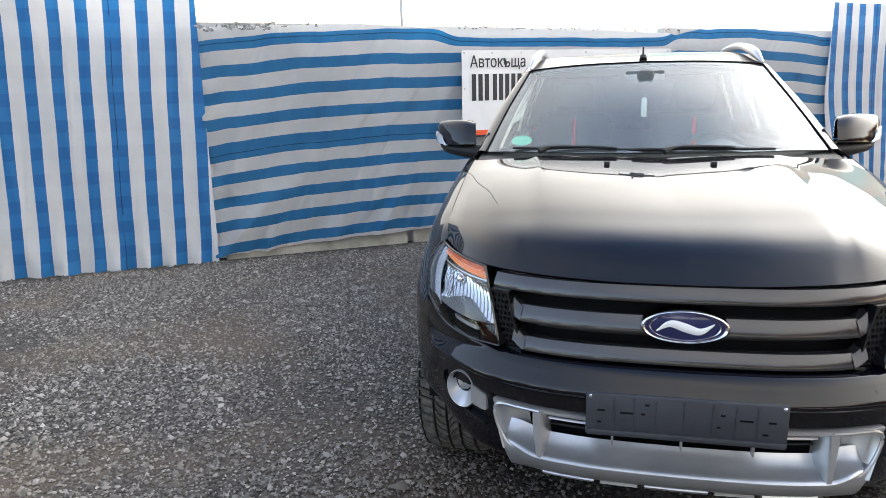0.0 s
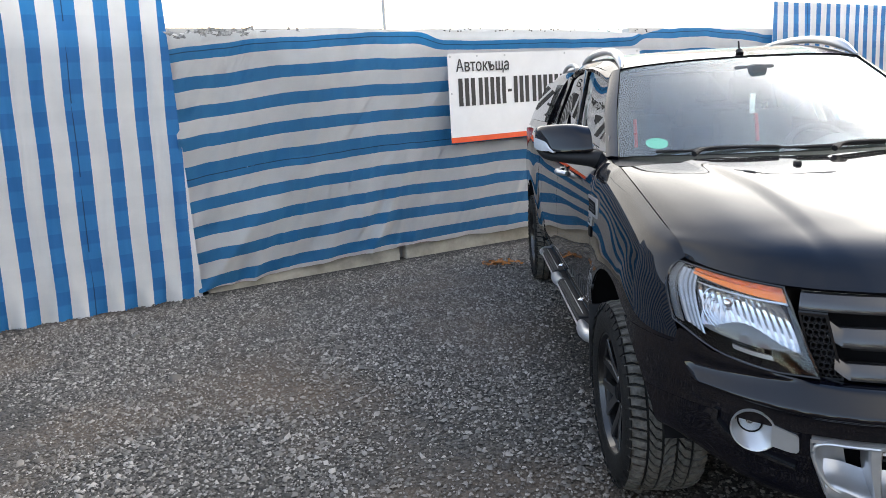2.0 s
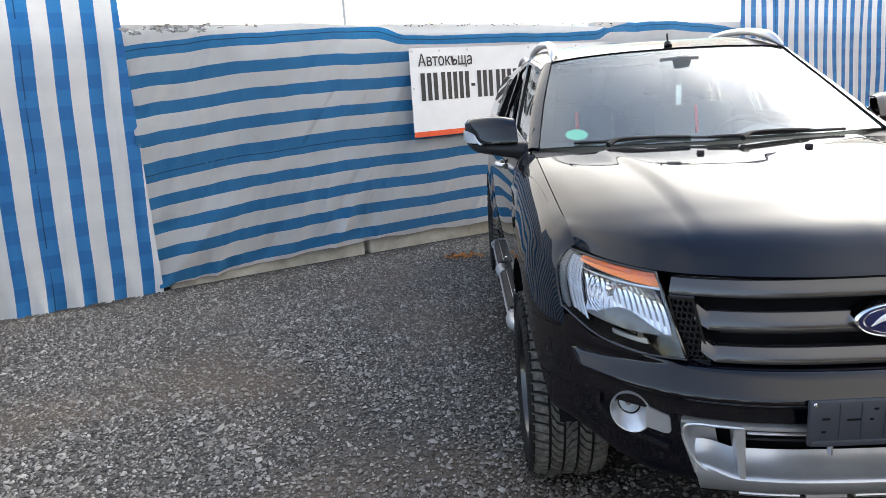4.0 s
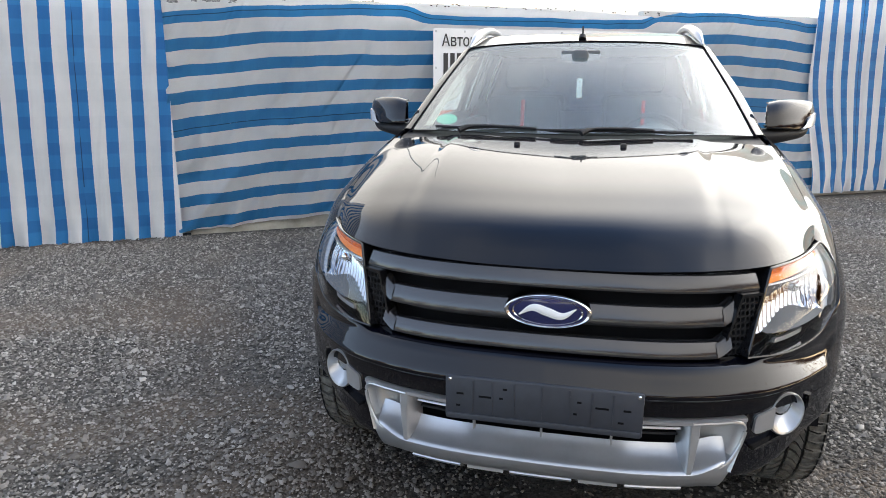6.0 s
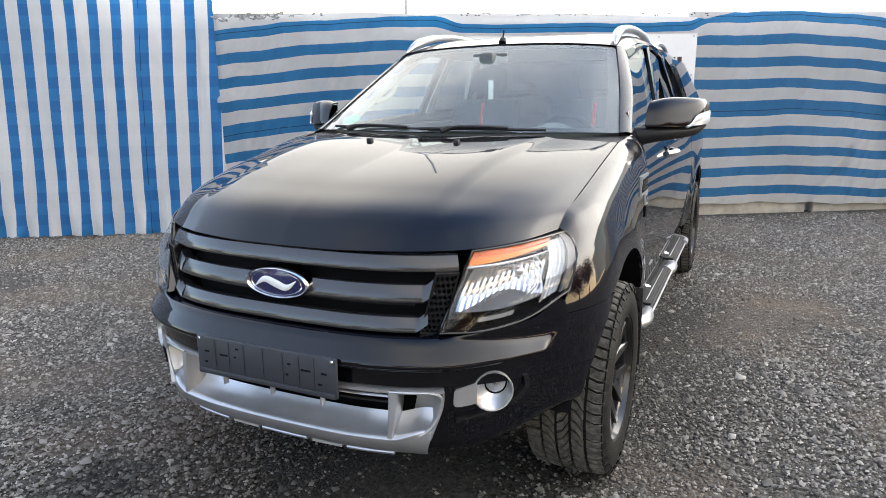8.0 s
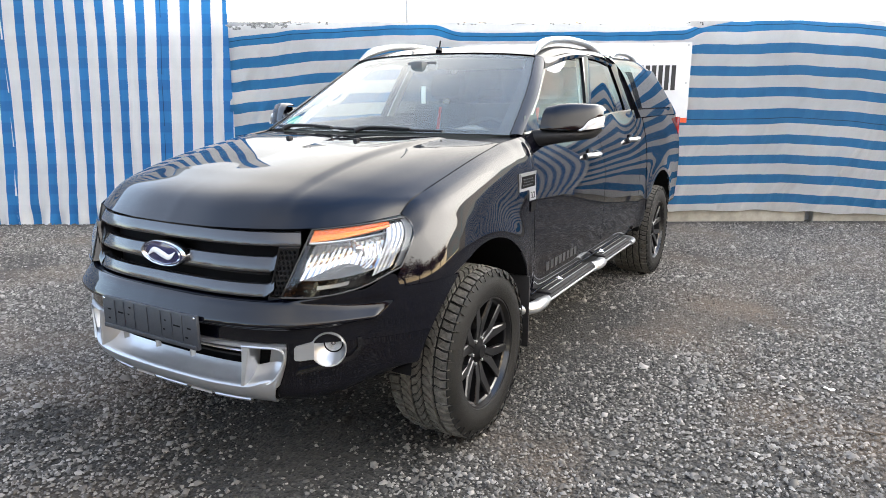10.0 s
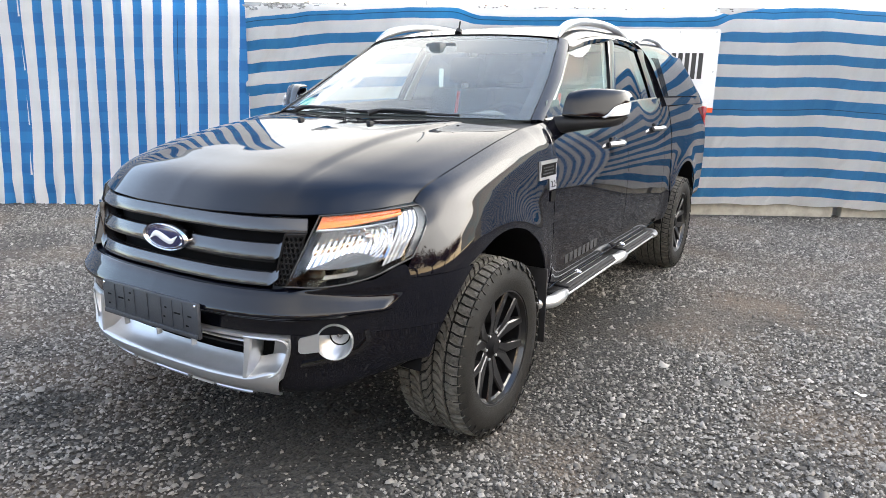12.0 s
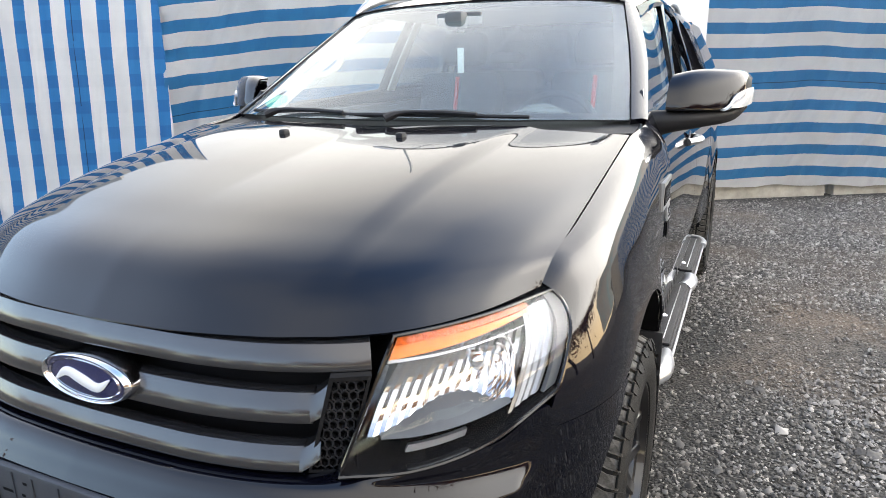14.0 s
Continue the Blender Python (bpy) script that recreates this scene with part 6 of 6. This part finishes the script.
# mirror details, door handles, vents, badges
for side in (1, -1):
    for y, z in ((2.375, 1.130), (3.335, 1.175)):
        x = flank(y, z)
        hd = tube(spline([(side * (x + 0.004), y - 0.105, z), (side * (x + 0.038), y - 0.06, z + 0.004), (side * (x + 0.042), y + 0.03, z + 0.004), (side * (x + 0.006), y + 0.085, z)], 16), 0.017, 10, flat=0.9)
        h = part("door_handle", hd, SILVER, truck, "chrome door handle")
        cup = lathe([(0.0, 0.058), (0.003, 0.05), (0.003, 0.0001)], 24, "x", (0, 0, 0))
        for v in cup.verts:
            v.co = Vector((side * (x + 0.001 + v.co.x), y - 0.01 + v.co.y * 1.2, z - 0.004 + v.co.z * 0.8))
        part("handle_cup", cup, GLOSS_BLACK, h)
        part("lock_cover", box((side * (x + 0.012) - 0.012, y + 0.055, z - 0.022), (side * (x + 0.012) + 0.012, y + 0.10, z + 0.022), 0.008), GLOSS_BLACK, h)
    def on_fender(y, z, out):
        return Vector((side * (fender_x(y, z) + out), y, z))

    def patch(y0, y1, z0, z1, out, n=6):
        return [[on_fender(mix(y0, y1, i / n) + 0.05 * (mix(z0, z1, j / n) - z0), mix(z0, z1, j / n), out) for j in range(n + 1)] for i in range(n + 1)]

    vent = part("fender_vent", thick(sheet(patch(1.262, 1.450, 1.038, 1.120, 0.010)), 0.012), SILVER, truck, "silver fender vent with a dark mesh")
    part("vent_mesh", thick(sheet(patch(1.276, 1.438, 1.051, 1.106, 0.0125)), 0.003), DARK, vent)
    for r in range(3):
        for c in range(6):
            y, z = 1.287 + c * 0.020 + 0.010 * (r % 2), 1.062 + r * 0.0135
            part("vent_rib", thick(sheet(patch(y, y + 0.012, z, z + 0.005, 0.0155, 2)), 0.002), PLATE_PLASTIC, vent)
    part("vent_badge", thick(sheet(patch(1.375, 1.447, 0.985, 1.038, 0.007)), 0.006), SILVER, vent, "silver badge")
    part("vent_lower", thick(sheet(patch(1.395, 1.447, 0.93, 0.975, 0.004)), 0.004), DARK, vent)
    # lettered decal on the door, as plain bars
    for k in range(8):
        y = 1.66 + k * 0.062
        x = flank(y, 0.60)
        part("door_decal", box((side * (x + 0.0005) - 0.001, y, 0.575), (side * (x + 0.0005) + 0.001, y + 0.042, 0.622)), DECAL, truck)
    sail = [[Vector((side * (upper(y, k).x + 0.002), y, upper(y, k).z)) for y in (mix(1.50, 1.62, k / 0.34), mix(1.60, 1.68, k / 0.34), mix(1.73, 1.74, k / 0.34))] for k in (0.0, 0.11, 0.22)]
    part("mirror_sail", thick(sheet(sail), 0.008), GLOSS_BLACK, truck)
    # tail lamps
    part("tail_lamp", box((side * 0.838 - 0.035, 5.03, 1.00), (side * 0.838 + 0.033, 5.08, 1.30), 0.012), RED, truck, "red tail lamp")
    part("canopy_rail", tube(spline([(side * 0.60, 3.62, 1.765), (side * 0.60, 3.70, 1.790), (side * 0.60, 4.2, 1.796), (side * 0.60, 4.34, 1.762)], 20), 0.016, 8), SILVER, truck)
    part("window_trim", tube([upper(y, 0.0) * 1.0 if side > 0 else Vector((-upper(y, 0.0).x, y, upper(y, 0.0).z)) for y in [1.50 + 0.1 * k for k in range(21)]], 0.010, 6), GLOSS_BLACK, truck)
# the badge's figures
for side in (1, -1):
    fig = bpy.data.curves.new("figures", "FONT")
    fig.body, fig.size, fig.extrude = "3.2", 0.042, 0.0008
    tmp = bpy.data.objects.new("figures", fig)
    scene.collection.objects.link(tmp)
    bpy.context.view_layer.update()
    fm = bpy.data.meshes.new_from_object(tmp.evaluated_get(bpy.context.evaluated_depsgraph_get()))
    bpy.data.objects.remove(tmp)
    fb2 = bmesh.new()
    fb2.from_mesh(fm)
    bpy.data.meshes.remove(fm)
    for v in fb2.verts:
        y = 1.385 + v.co.x if side > 0 else 1.440 - v.co.x
        z = 0.996 + v.co.y
        v.co = Vector((side * (fender_x(y, z) + 0.0085 + v.co.z), y, z))
    part("badge_figures", fb2, INK, truck, "engine size 3.2", False)

# ---- inside the cab ----
db = loft([[(-0.72, 1.36, 1.16), (0, 1.30, 1.17), (0.72, 1.36, 1.16)], [(-0.72, 1.50, 1.245), (0, 1.44, 1.26), (0.72, 1.50, 1.245)], [(-0.72, 1.74, 1.25), (0, 1.74, 1.26), (0.72, 1.74, 1.25)], [(-0.72, 1.82, 1.18), (0, 1.82, 1.18), (0.72, 1.82, 1.18)], [(-0.72, 1.80, 0.80), (0, 1.80, 0.80), (0.72, 1.80, 0.80)]], 20, 20)
part("dashboard", thick(sheet(db), 0.02), TRIM_GREY, truck)
hood_b = loft([[(0.22, 1.62, 1.252), (0.38, 1.60, 1.30), (0.54, 1.62, 1.252)], [(0.22, 1.80, 1.26), (0.38, 1.80, 1.315), (0.54, 1.80, 1.26)]], 6, 12)
part("dial_hood", thick(sheet(hood_b), 0.01), TRIM_GREY, truck)
sw = bmesh.new()
ringm = Matrix.Translation((0.38, 1.93, 1.175)) @ pose(0, 0, 0, 62, 0, 0)
own = bmesh.new()
rows = []
for i in range(33):
    a = 2 * math.pi * (i % 32) / 32
    rows.append([Vector((math.cos(a) * (0.19 + 0.016 * math.cos(2 * math.pi * k / 8)), math.sin(a) * (0.19 + 0.016 * math.cos(2 * math.pi * k / 8)), 0.016 * math.sin(2 * math.pi * k / 8))) for k in range(8)])
sheet(rows, own, True)
merge(sw, own, ringm)
box((-0.07, -0.06, -0.03), (0.07, 0.05, 0.015), 0.02, sw, ringm)
box((-0.18, -0.02, -0.015), (0.18, 0.012, 0.0), 0.005, sw, ringm)
box((-0.02, -0.18, -0.015), (0.02, 0.0, 0.0), 0.005, sw, ringm)
part("steering_wheel", sw, PLASTIC, truck)
for x in (-0.38, 0.38):
    for y, lab in ((2.30, "front"), (3.05, "rear")):
        st = bmesh.new()
        box((x - 0.25, y - 0.12, 0.72), (x + 0.25, y + 0.40, 0.90), 0.05, st)
        box((x - 0.24, -0.07, 0.0), (x + 0.24, 0.07, 0.62), 0.05, st, Matrix.Translation((0, y + 0.38, 0.82)) @ pose(0, 0, 0, -14, 0, 0))
        seat = part("seat", st, SEAT, truck)
        hr = box((x - 0.13, -0.05, 0.66), (x + 0.13, 0.05, 0.84), 0.04, None, Matrix.Translation((0, y + 0.38, 0.82)) @ pose(0, 0, 0, -14, 0, 0))
        part("headrest", hr, SEAT, seat)
        if lab == "front":
            strip = box((x - 0.011, -0.078, 0.40), (x + 0.011, -0.066, 0.58), 0.004, None, Matrix.Translation((0, y + 0.38, 0.82)) @ pose(0, 0, 0, -14, 0, 0))
            part("red_strip", strip, RED_CLOTH, seat, "red strip on the seat back")
part("rear_view_mirror", box((-0.10, 1.88, 1.615), (0.10, 1.905, 1.668), 0.012), TRIM_GREY, truck)
part("mirror_mount", box((-0.042, 1.82, 1.60), (0.042, 1.90, 1.67), 0.02), TRIM_GREY, truck)
part("hanging_card", box((-0.012, 1.895, 1.43), (0.016, 1.898, 1.53), 0.001), CARD, truck, "white card hanging from the mirror")
part("windscreen_sticker", thick(sheet([[Vector((-0.60 + 0.05 * math.cos(2 * math.pi * k / 24) * r, 1.445 + 0.034 * math.sin(2 * math.pi * k / 24) * r - 0.0, 1.337 + 0.022 * math.sin(2 * math.pi * k / 24) * r)) for k in range(25)] for r in (0.02, 1.0)]), 0.001), STICKER, truck, "round green sticker")
part("headlining", box((-0.60, 2.15, 1.69), (0.60, 3.38, 1.70), 0.003), LINING, truck)
for side in (1, -1):
    for ya, za, yb, zb, w in ((2.62, 1.25, 2.80, 1.68, 0.035), (3.46, 1.25, 3.40, 1.68, 0.05)):
        ln = [[Vector((side * (upper(y + d, k).x - 0.045), y + d, upper(y, k).z)) for d in (-w, 0, w)] for y, k in ((mix(ya, yb, q / 5), q / 5 * 0.96) for q in range(6))]
        part("pillar_lining", thick(sheet(ln), 0.01), LINING, truck)
    ln = [[Vector((side * (x - 0.035 + d), y + 0.05 + abs(d), z - 0.02)) for d in (-0.03, 0.03)] for x, y, z in ((0.80, 1.46, 1.27), (0.735, 1.80, 1.48), (0.65, 2.12, 1.67))]
    part("pillar_lining", thick(sheet(ln), 0.01), LINING, truck)
    part("grab_handle", tube(spline([(side * 0.70, 1.86, 1.42), (side * 0.665, 1.93, 1.44), (side * 0.645, 2.0, 1.50), (side * 0.66, 2.04, 1.56)], 14), 0.016, 8), LINING, truck)
part("cab_back", box((-0.72, 3.46, 0.6), (0.72, 3.48, 1.30), 0.004), DARK, truck)
part("cab_floor", box((-0.74, 1.5, 0.52), (0.74, 3.48, 0.56), 0.004), DARK, truck)
for side in (1, -1):
    part("door_lining", box((side * 0.765 - 0.03, 1.55, 0.56), (side * 0.765 + 0.03, 3.45, 1.27), 0.02), TRIM_GREY, truck)

# ---- sign on the fence ----
sign = thing("banner_sign", fence_at(4.0, 1.15, 0.07), "white vinyl dealership banner with black print and a red foot", "banner")
SU0 = 2.66


def sign_at(u, v, off=0.0):
    """A place on the banner: u metres from its start, v metres up from its foot."""
    w = u + SU0
    return fence_at(w, 1.165 + v + 0.03 * (u / 2.7), 0.075 + off + 0.014 * math.sin(u * 5.0) * 0.6 + 0.010 * noise.noise((w * 2.0, v * 2.0, 3.0)))


def printed(name, u0, u1, v0, v1, material, off=0.007, n=12, parent=sign, slant=0.0):
    bm = bmesh.new()
    sheet([[sign_at(mix(u0, u1, i / n) + slant * j, mix(v0, v1, j), off) for j in (0, 0.5, 1)] for i in range(n + 1)], bm)
    return part(name, bm, material, parent)


bb = bmesh.new()
sheet([[sign_at(2.64 * i / 60, 0.90 * j / 14) for j in range(15)] for i in range(61)], bb)
part("sheet", thick(bb, 0.003), BANNER, sign)
printed("foot_band", 0.0, 2.64, 0.0, 0.055, INK_RED, 0.006, 40)
# the name in big capitals, as plain upright bars
u = 0.11
for wide in (0.15, 0.17, 0.15, 0.15, 0.08, 0.15, 0.17, 0.15, 0.15, 0.15, 0.15, 0.15, 0.17, 0.15, 0.15, 0.15):
    if wide == 0.08:
        printed("letter_bar", u, u + 0.05, 0.49, 0.52, INK, n=2)
    else:
        printed("letter_bar", u, u + 0.05, 0.37, 0.65, INK, n=2)
        printed("letter_bar", u + wide - 0.075, u + wide - 0.025, 0.37, 0.65, INK, n=2)
    u += wide
txt = bpy.data.curves.new("title", "FONT")
txt.body = "Автокъща"
txt.size = 0.17
txt.extrude = 0.001
txt.offset = 0.0012
tmp = bpy.data.objects.new("title", txt)
scene.collection.objects.link(tmp)
bpy.context.view_layer.update()
tm = bpy.data.meshes.new_from_object(tmp.evaluated_get(bpy.context.evaluated_depsgraph_get()))
bpy.data.objects.remove(tmp)
tb = bmesh.new()
tb.from_mesh(tm)
bpy.data.meshes.remove(tm)
wide = max(v.co.x for v in tb.verts)
for v in tb.verts:
    v.co = sign_at(0.09 + v.co.x * 0.66 / wide, 0.72 + v.co.y, 0.008 + v.co.z)
part("title", tb, INK, sign, "black printed word Автокъща", False)
for u, v in ((0.03, 0.87), (0.35, 0.87), (0.70, 0.87), (0.03, 0.5), (1.5, 0.87), (2.2, 0.87), (2.60, 0.87), (2.60, 0.45)):
    ey = lathe([(0.004, 0.004), (0.005, 0.010), (0.0, 0.012)], 12, "z")
    m = OUT.to_track_quat("Z", "Y").to_matrix().to_4x4()
    bmesh.ops.transform(ey, matrix=Matrix.Translation(sign_at(u, v, 0.002)) @ m, verts=ey.verts[:])
    part("eyelet", ey, STEEL, sign)

# litter on the gravel
scrap = bmesh.new()
sheet([[Vector((2.215 + 0.012 * i + 0.004 * j, 2.17 + 0.011 * j - 0.004 * i, 0.018 + 0.004 * math.sin(i * 1.7 + j))) for j in range(3)] for i in range(5)], scrap)
tagged(part("paper_scrap", thick(scrap, 0.001), CARD, None), "small crumpled white paper scrap on the gravel", "litter")
tagged(part("twig", tube(spline([(2.33, 1.735, 0.022), (2.40, 1.725, 0.026), (2.455, 1.745, 0.024), (2.462, 1.80, 0.030)], 14), 0.004, 6), BARK, None), "thin dark bent twig on the gravel", "twig")
leaves = bmesh.new()
lr = random.Random(3)
for k in range(70):
    c = Vector((-1.20 + lr.gauss(0, 0.10), 4.70 + lr.gauss(0, 0.05), 0.022 + 0.02 * lr.random()))
    q = Euler((lr.uniform(-0.6, 0.6), lr.uniform(-0.6, 0.6), lr.uniform(0, 6))).to_matrix()
    leaves.faces.new([leaves.verts.new(c + q @ Vector(w) * lr.uniform(0.018, 0.034)) for w in ((-1, 0, 0), (-0.1, -0.6, 0.15), (1, 0, 0), (-0.1, 0.6, 0.15))])
tagged(part("fallen_leaves", leaves, LEAVES, None, smooth=False), "small heap of orange fallen leaves on the gravel", "leaves", kind="stuff")

# pole above the fence
pole = tube([fence_at(2.05, 2.2, -0.05), fence_at(2.05, 4.2, -0.05)], 0.016, 10)
tagged(part("pole", pole, STEEL, None), "thin grey steel pole behind the fence", "pole")

# ---- across the yard, seen only as reflections ----
def tree(at, height, spread, seed):
    """Trunk, forking limbs and a crown of many small leaves with gaps."""
    rng = random.Random(seed)
    t = thing("tree", at, "autumn tree with orange and brown leaves", "tree", "autumn trees across the yard")
    base = Vector(at)
    wood = bmesh.new()
    top = base + Vector((rng.uniform(-0.3, 0.3), rng.uniform(-0.3, 0.3), height * 0.62))
    tube(spline([base, base.lerp(top, 0.5) + Vector((rng.uniform(-0.15, 0.15), 0.1, 0)), top], 8), [0.22 - 0.022 * k for k in range(8)], 8, wood)
    tips = []
    for k in range(11):
        a, h = k * 2.4, rng.uniform(0.28, 0.62)
        s = base.lerp(top, h / 0.62)
        e = s + Vector((math.cos(a) * spread * rng.uniform(0.5, 1), math.sin(a) * spread * rng.uniform(0.5, 1), height * rng.uniform(0.12, 0.36)))
        tube(spline([s, s.lerp(e, 0.5) + Vector((0, 0, 0.15)), e], 6), [0.08 - 0.012 * q for q in range(6)], 6, wood)
        tips += [s.lerp(e, 0.6), e, e.lerp(top, 0.3)]
    part("trunk", wood, BARK, t)
    v, f = [], []
    for c in tips:
        for _ in range(110):
            p = c + Vector((rng.gauss(0, 0.1 * height), rng.gauss(0, 0.1 * height), rng.gauss(0, 0.085 * height)))
            q = Euler((rng.uniform(0, 6), rng.uniform(0, 6), rng.uniform(0, 6))).to_matrix()
            s = rng.uniform(0.08, 0.16)
            i = len(v)
            v += [p + q @ Vector(w) * s for w in ((-1, 0, 0), (0, -0.6, 0.15), (1, 0, 0), (0, 0.6, 0.15))]
            f.append((i, i + 1, i + 2, i + 3))
    me = bpy.data.meshes.new("crown")
    me.from_pydata(v, [], f)
    me.materials.append(LEAVES)
    ob = new("crown", me)
    ob.parent = t
    ob.matrix_parent_inverse = PLACED[t.name].inverted()


for k, (x, y, h) in enumerate(((13.5, -6.0, 7.2), (17.0, -9.5, 8.0), (15.0, -13.5, 6.5), (9.5, -16.5, 5.0), (3.0, -18.0, 5.4), (-4.5, -17.0, 3.4), (17.0, -2.0, 6.4), (12.5, -15.5, 6.2), (6.2, -17.5, 5.8), (-0.8, -18.2, 4.0), (-8.5, -16.2, 3.4), (-12.5, -14.0, 3.6), (-15.5, -10.0, 3.6), (18.0, -6.0, 7.0), (16.5, 1.5, 5.2), (20.5, 6.0, 6.0), (23.0, 11.0, 6.4), (11.5, -9.0, 5.6), (14.5, -10.5, 6.6))):
    tree((x, y, 0), h, 0.36 * h, 20 + k)

van = thing("van", (10.0, -6.2, 0), "white parked delivery van across the yard", "van")
M = Matrix.Translation((10.0, -6.2, 0)) @ pose(0, 0, 0, 0, 0, 60)
prof = [(-2.3, 0.35), (-2.3, 1.95), (-2.15, 2.1), (0.75, 2.1), (1.0, 2.0), (1.55, 1.25), (2.3, 1.05), (2.4, 0.75), (2.4, 0.35)]
vb = prism([M @ Vector((x, -0.9, z)) for x, z in prof], M.to_3x3() @ Vector((0, 1.8, 0)))
bmesh.ops.bevel(vb, geom=vb.edges[:], offset=0.06, segments=2, affect="EDGES")
part("body", vb, VAN_WHITE, van)
for side in (-1, 1):
    part("side_window", prism([M @ Vector((x, side * 0.905, z)) for x, z in ((0.1, 1.25), (0.1, 1.85), (0.85, 1.85), (1.3, 1.25))], M.to_3x3() @ Vector((0, side * 0.006, 0))), GLOSS_BLACK, van)
    for x in (-1.5, 1.55):
        wl_b = lathe([(-0.1, 0.0001), (-0.1, 0.2), (-0.1, 0.33), (0.1, 0.33), (0.1, 0.2), (0.07, 0.0001)], 24, "y", (x, side * 0.83, 0.33))
        bmesh.ops.transform(wl_b, matrix=M, verts=wl_b.verts[:])
        part("wheel", wl_b, RUBBER, van)
part("windscreen", prism([M @ Vector(q) for q in ((1.06, -0.75, 1.98), (1.06, 0.75, 1.98), (1.55, 0.78, 1.33), (1.55, -0.78, 1.33))], M.to_3x3() @ Vector((0.03, 0, 0.02))), GLOSS_BLACK, van)
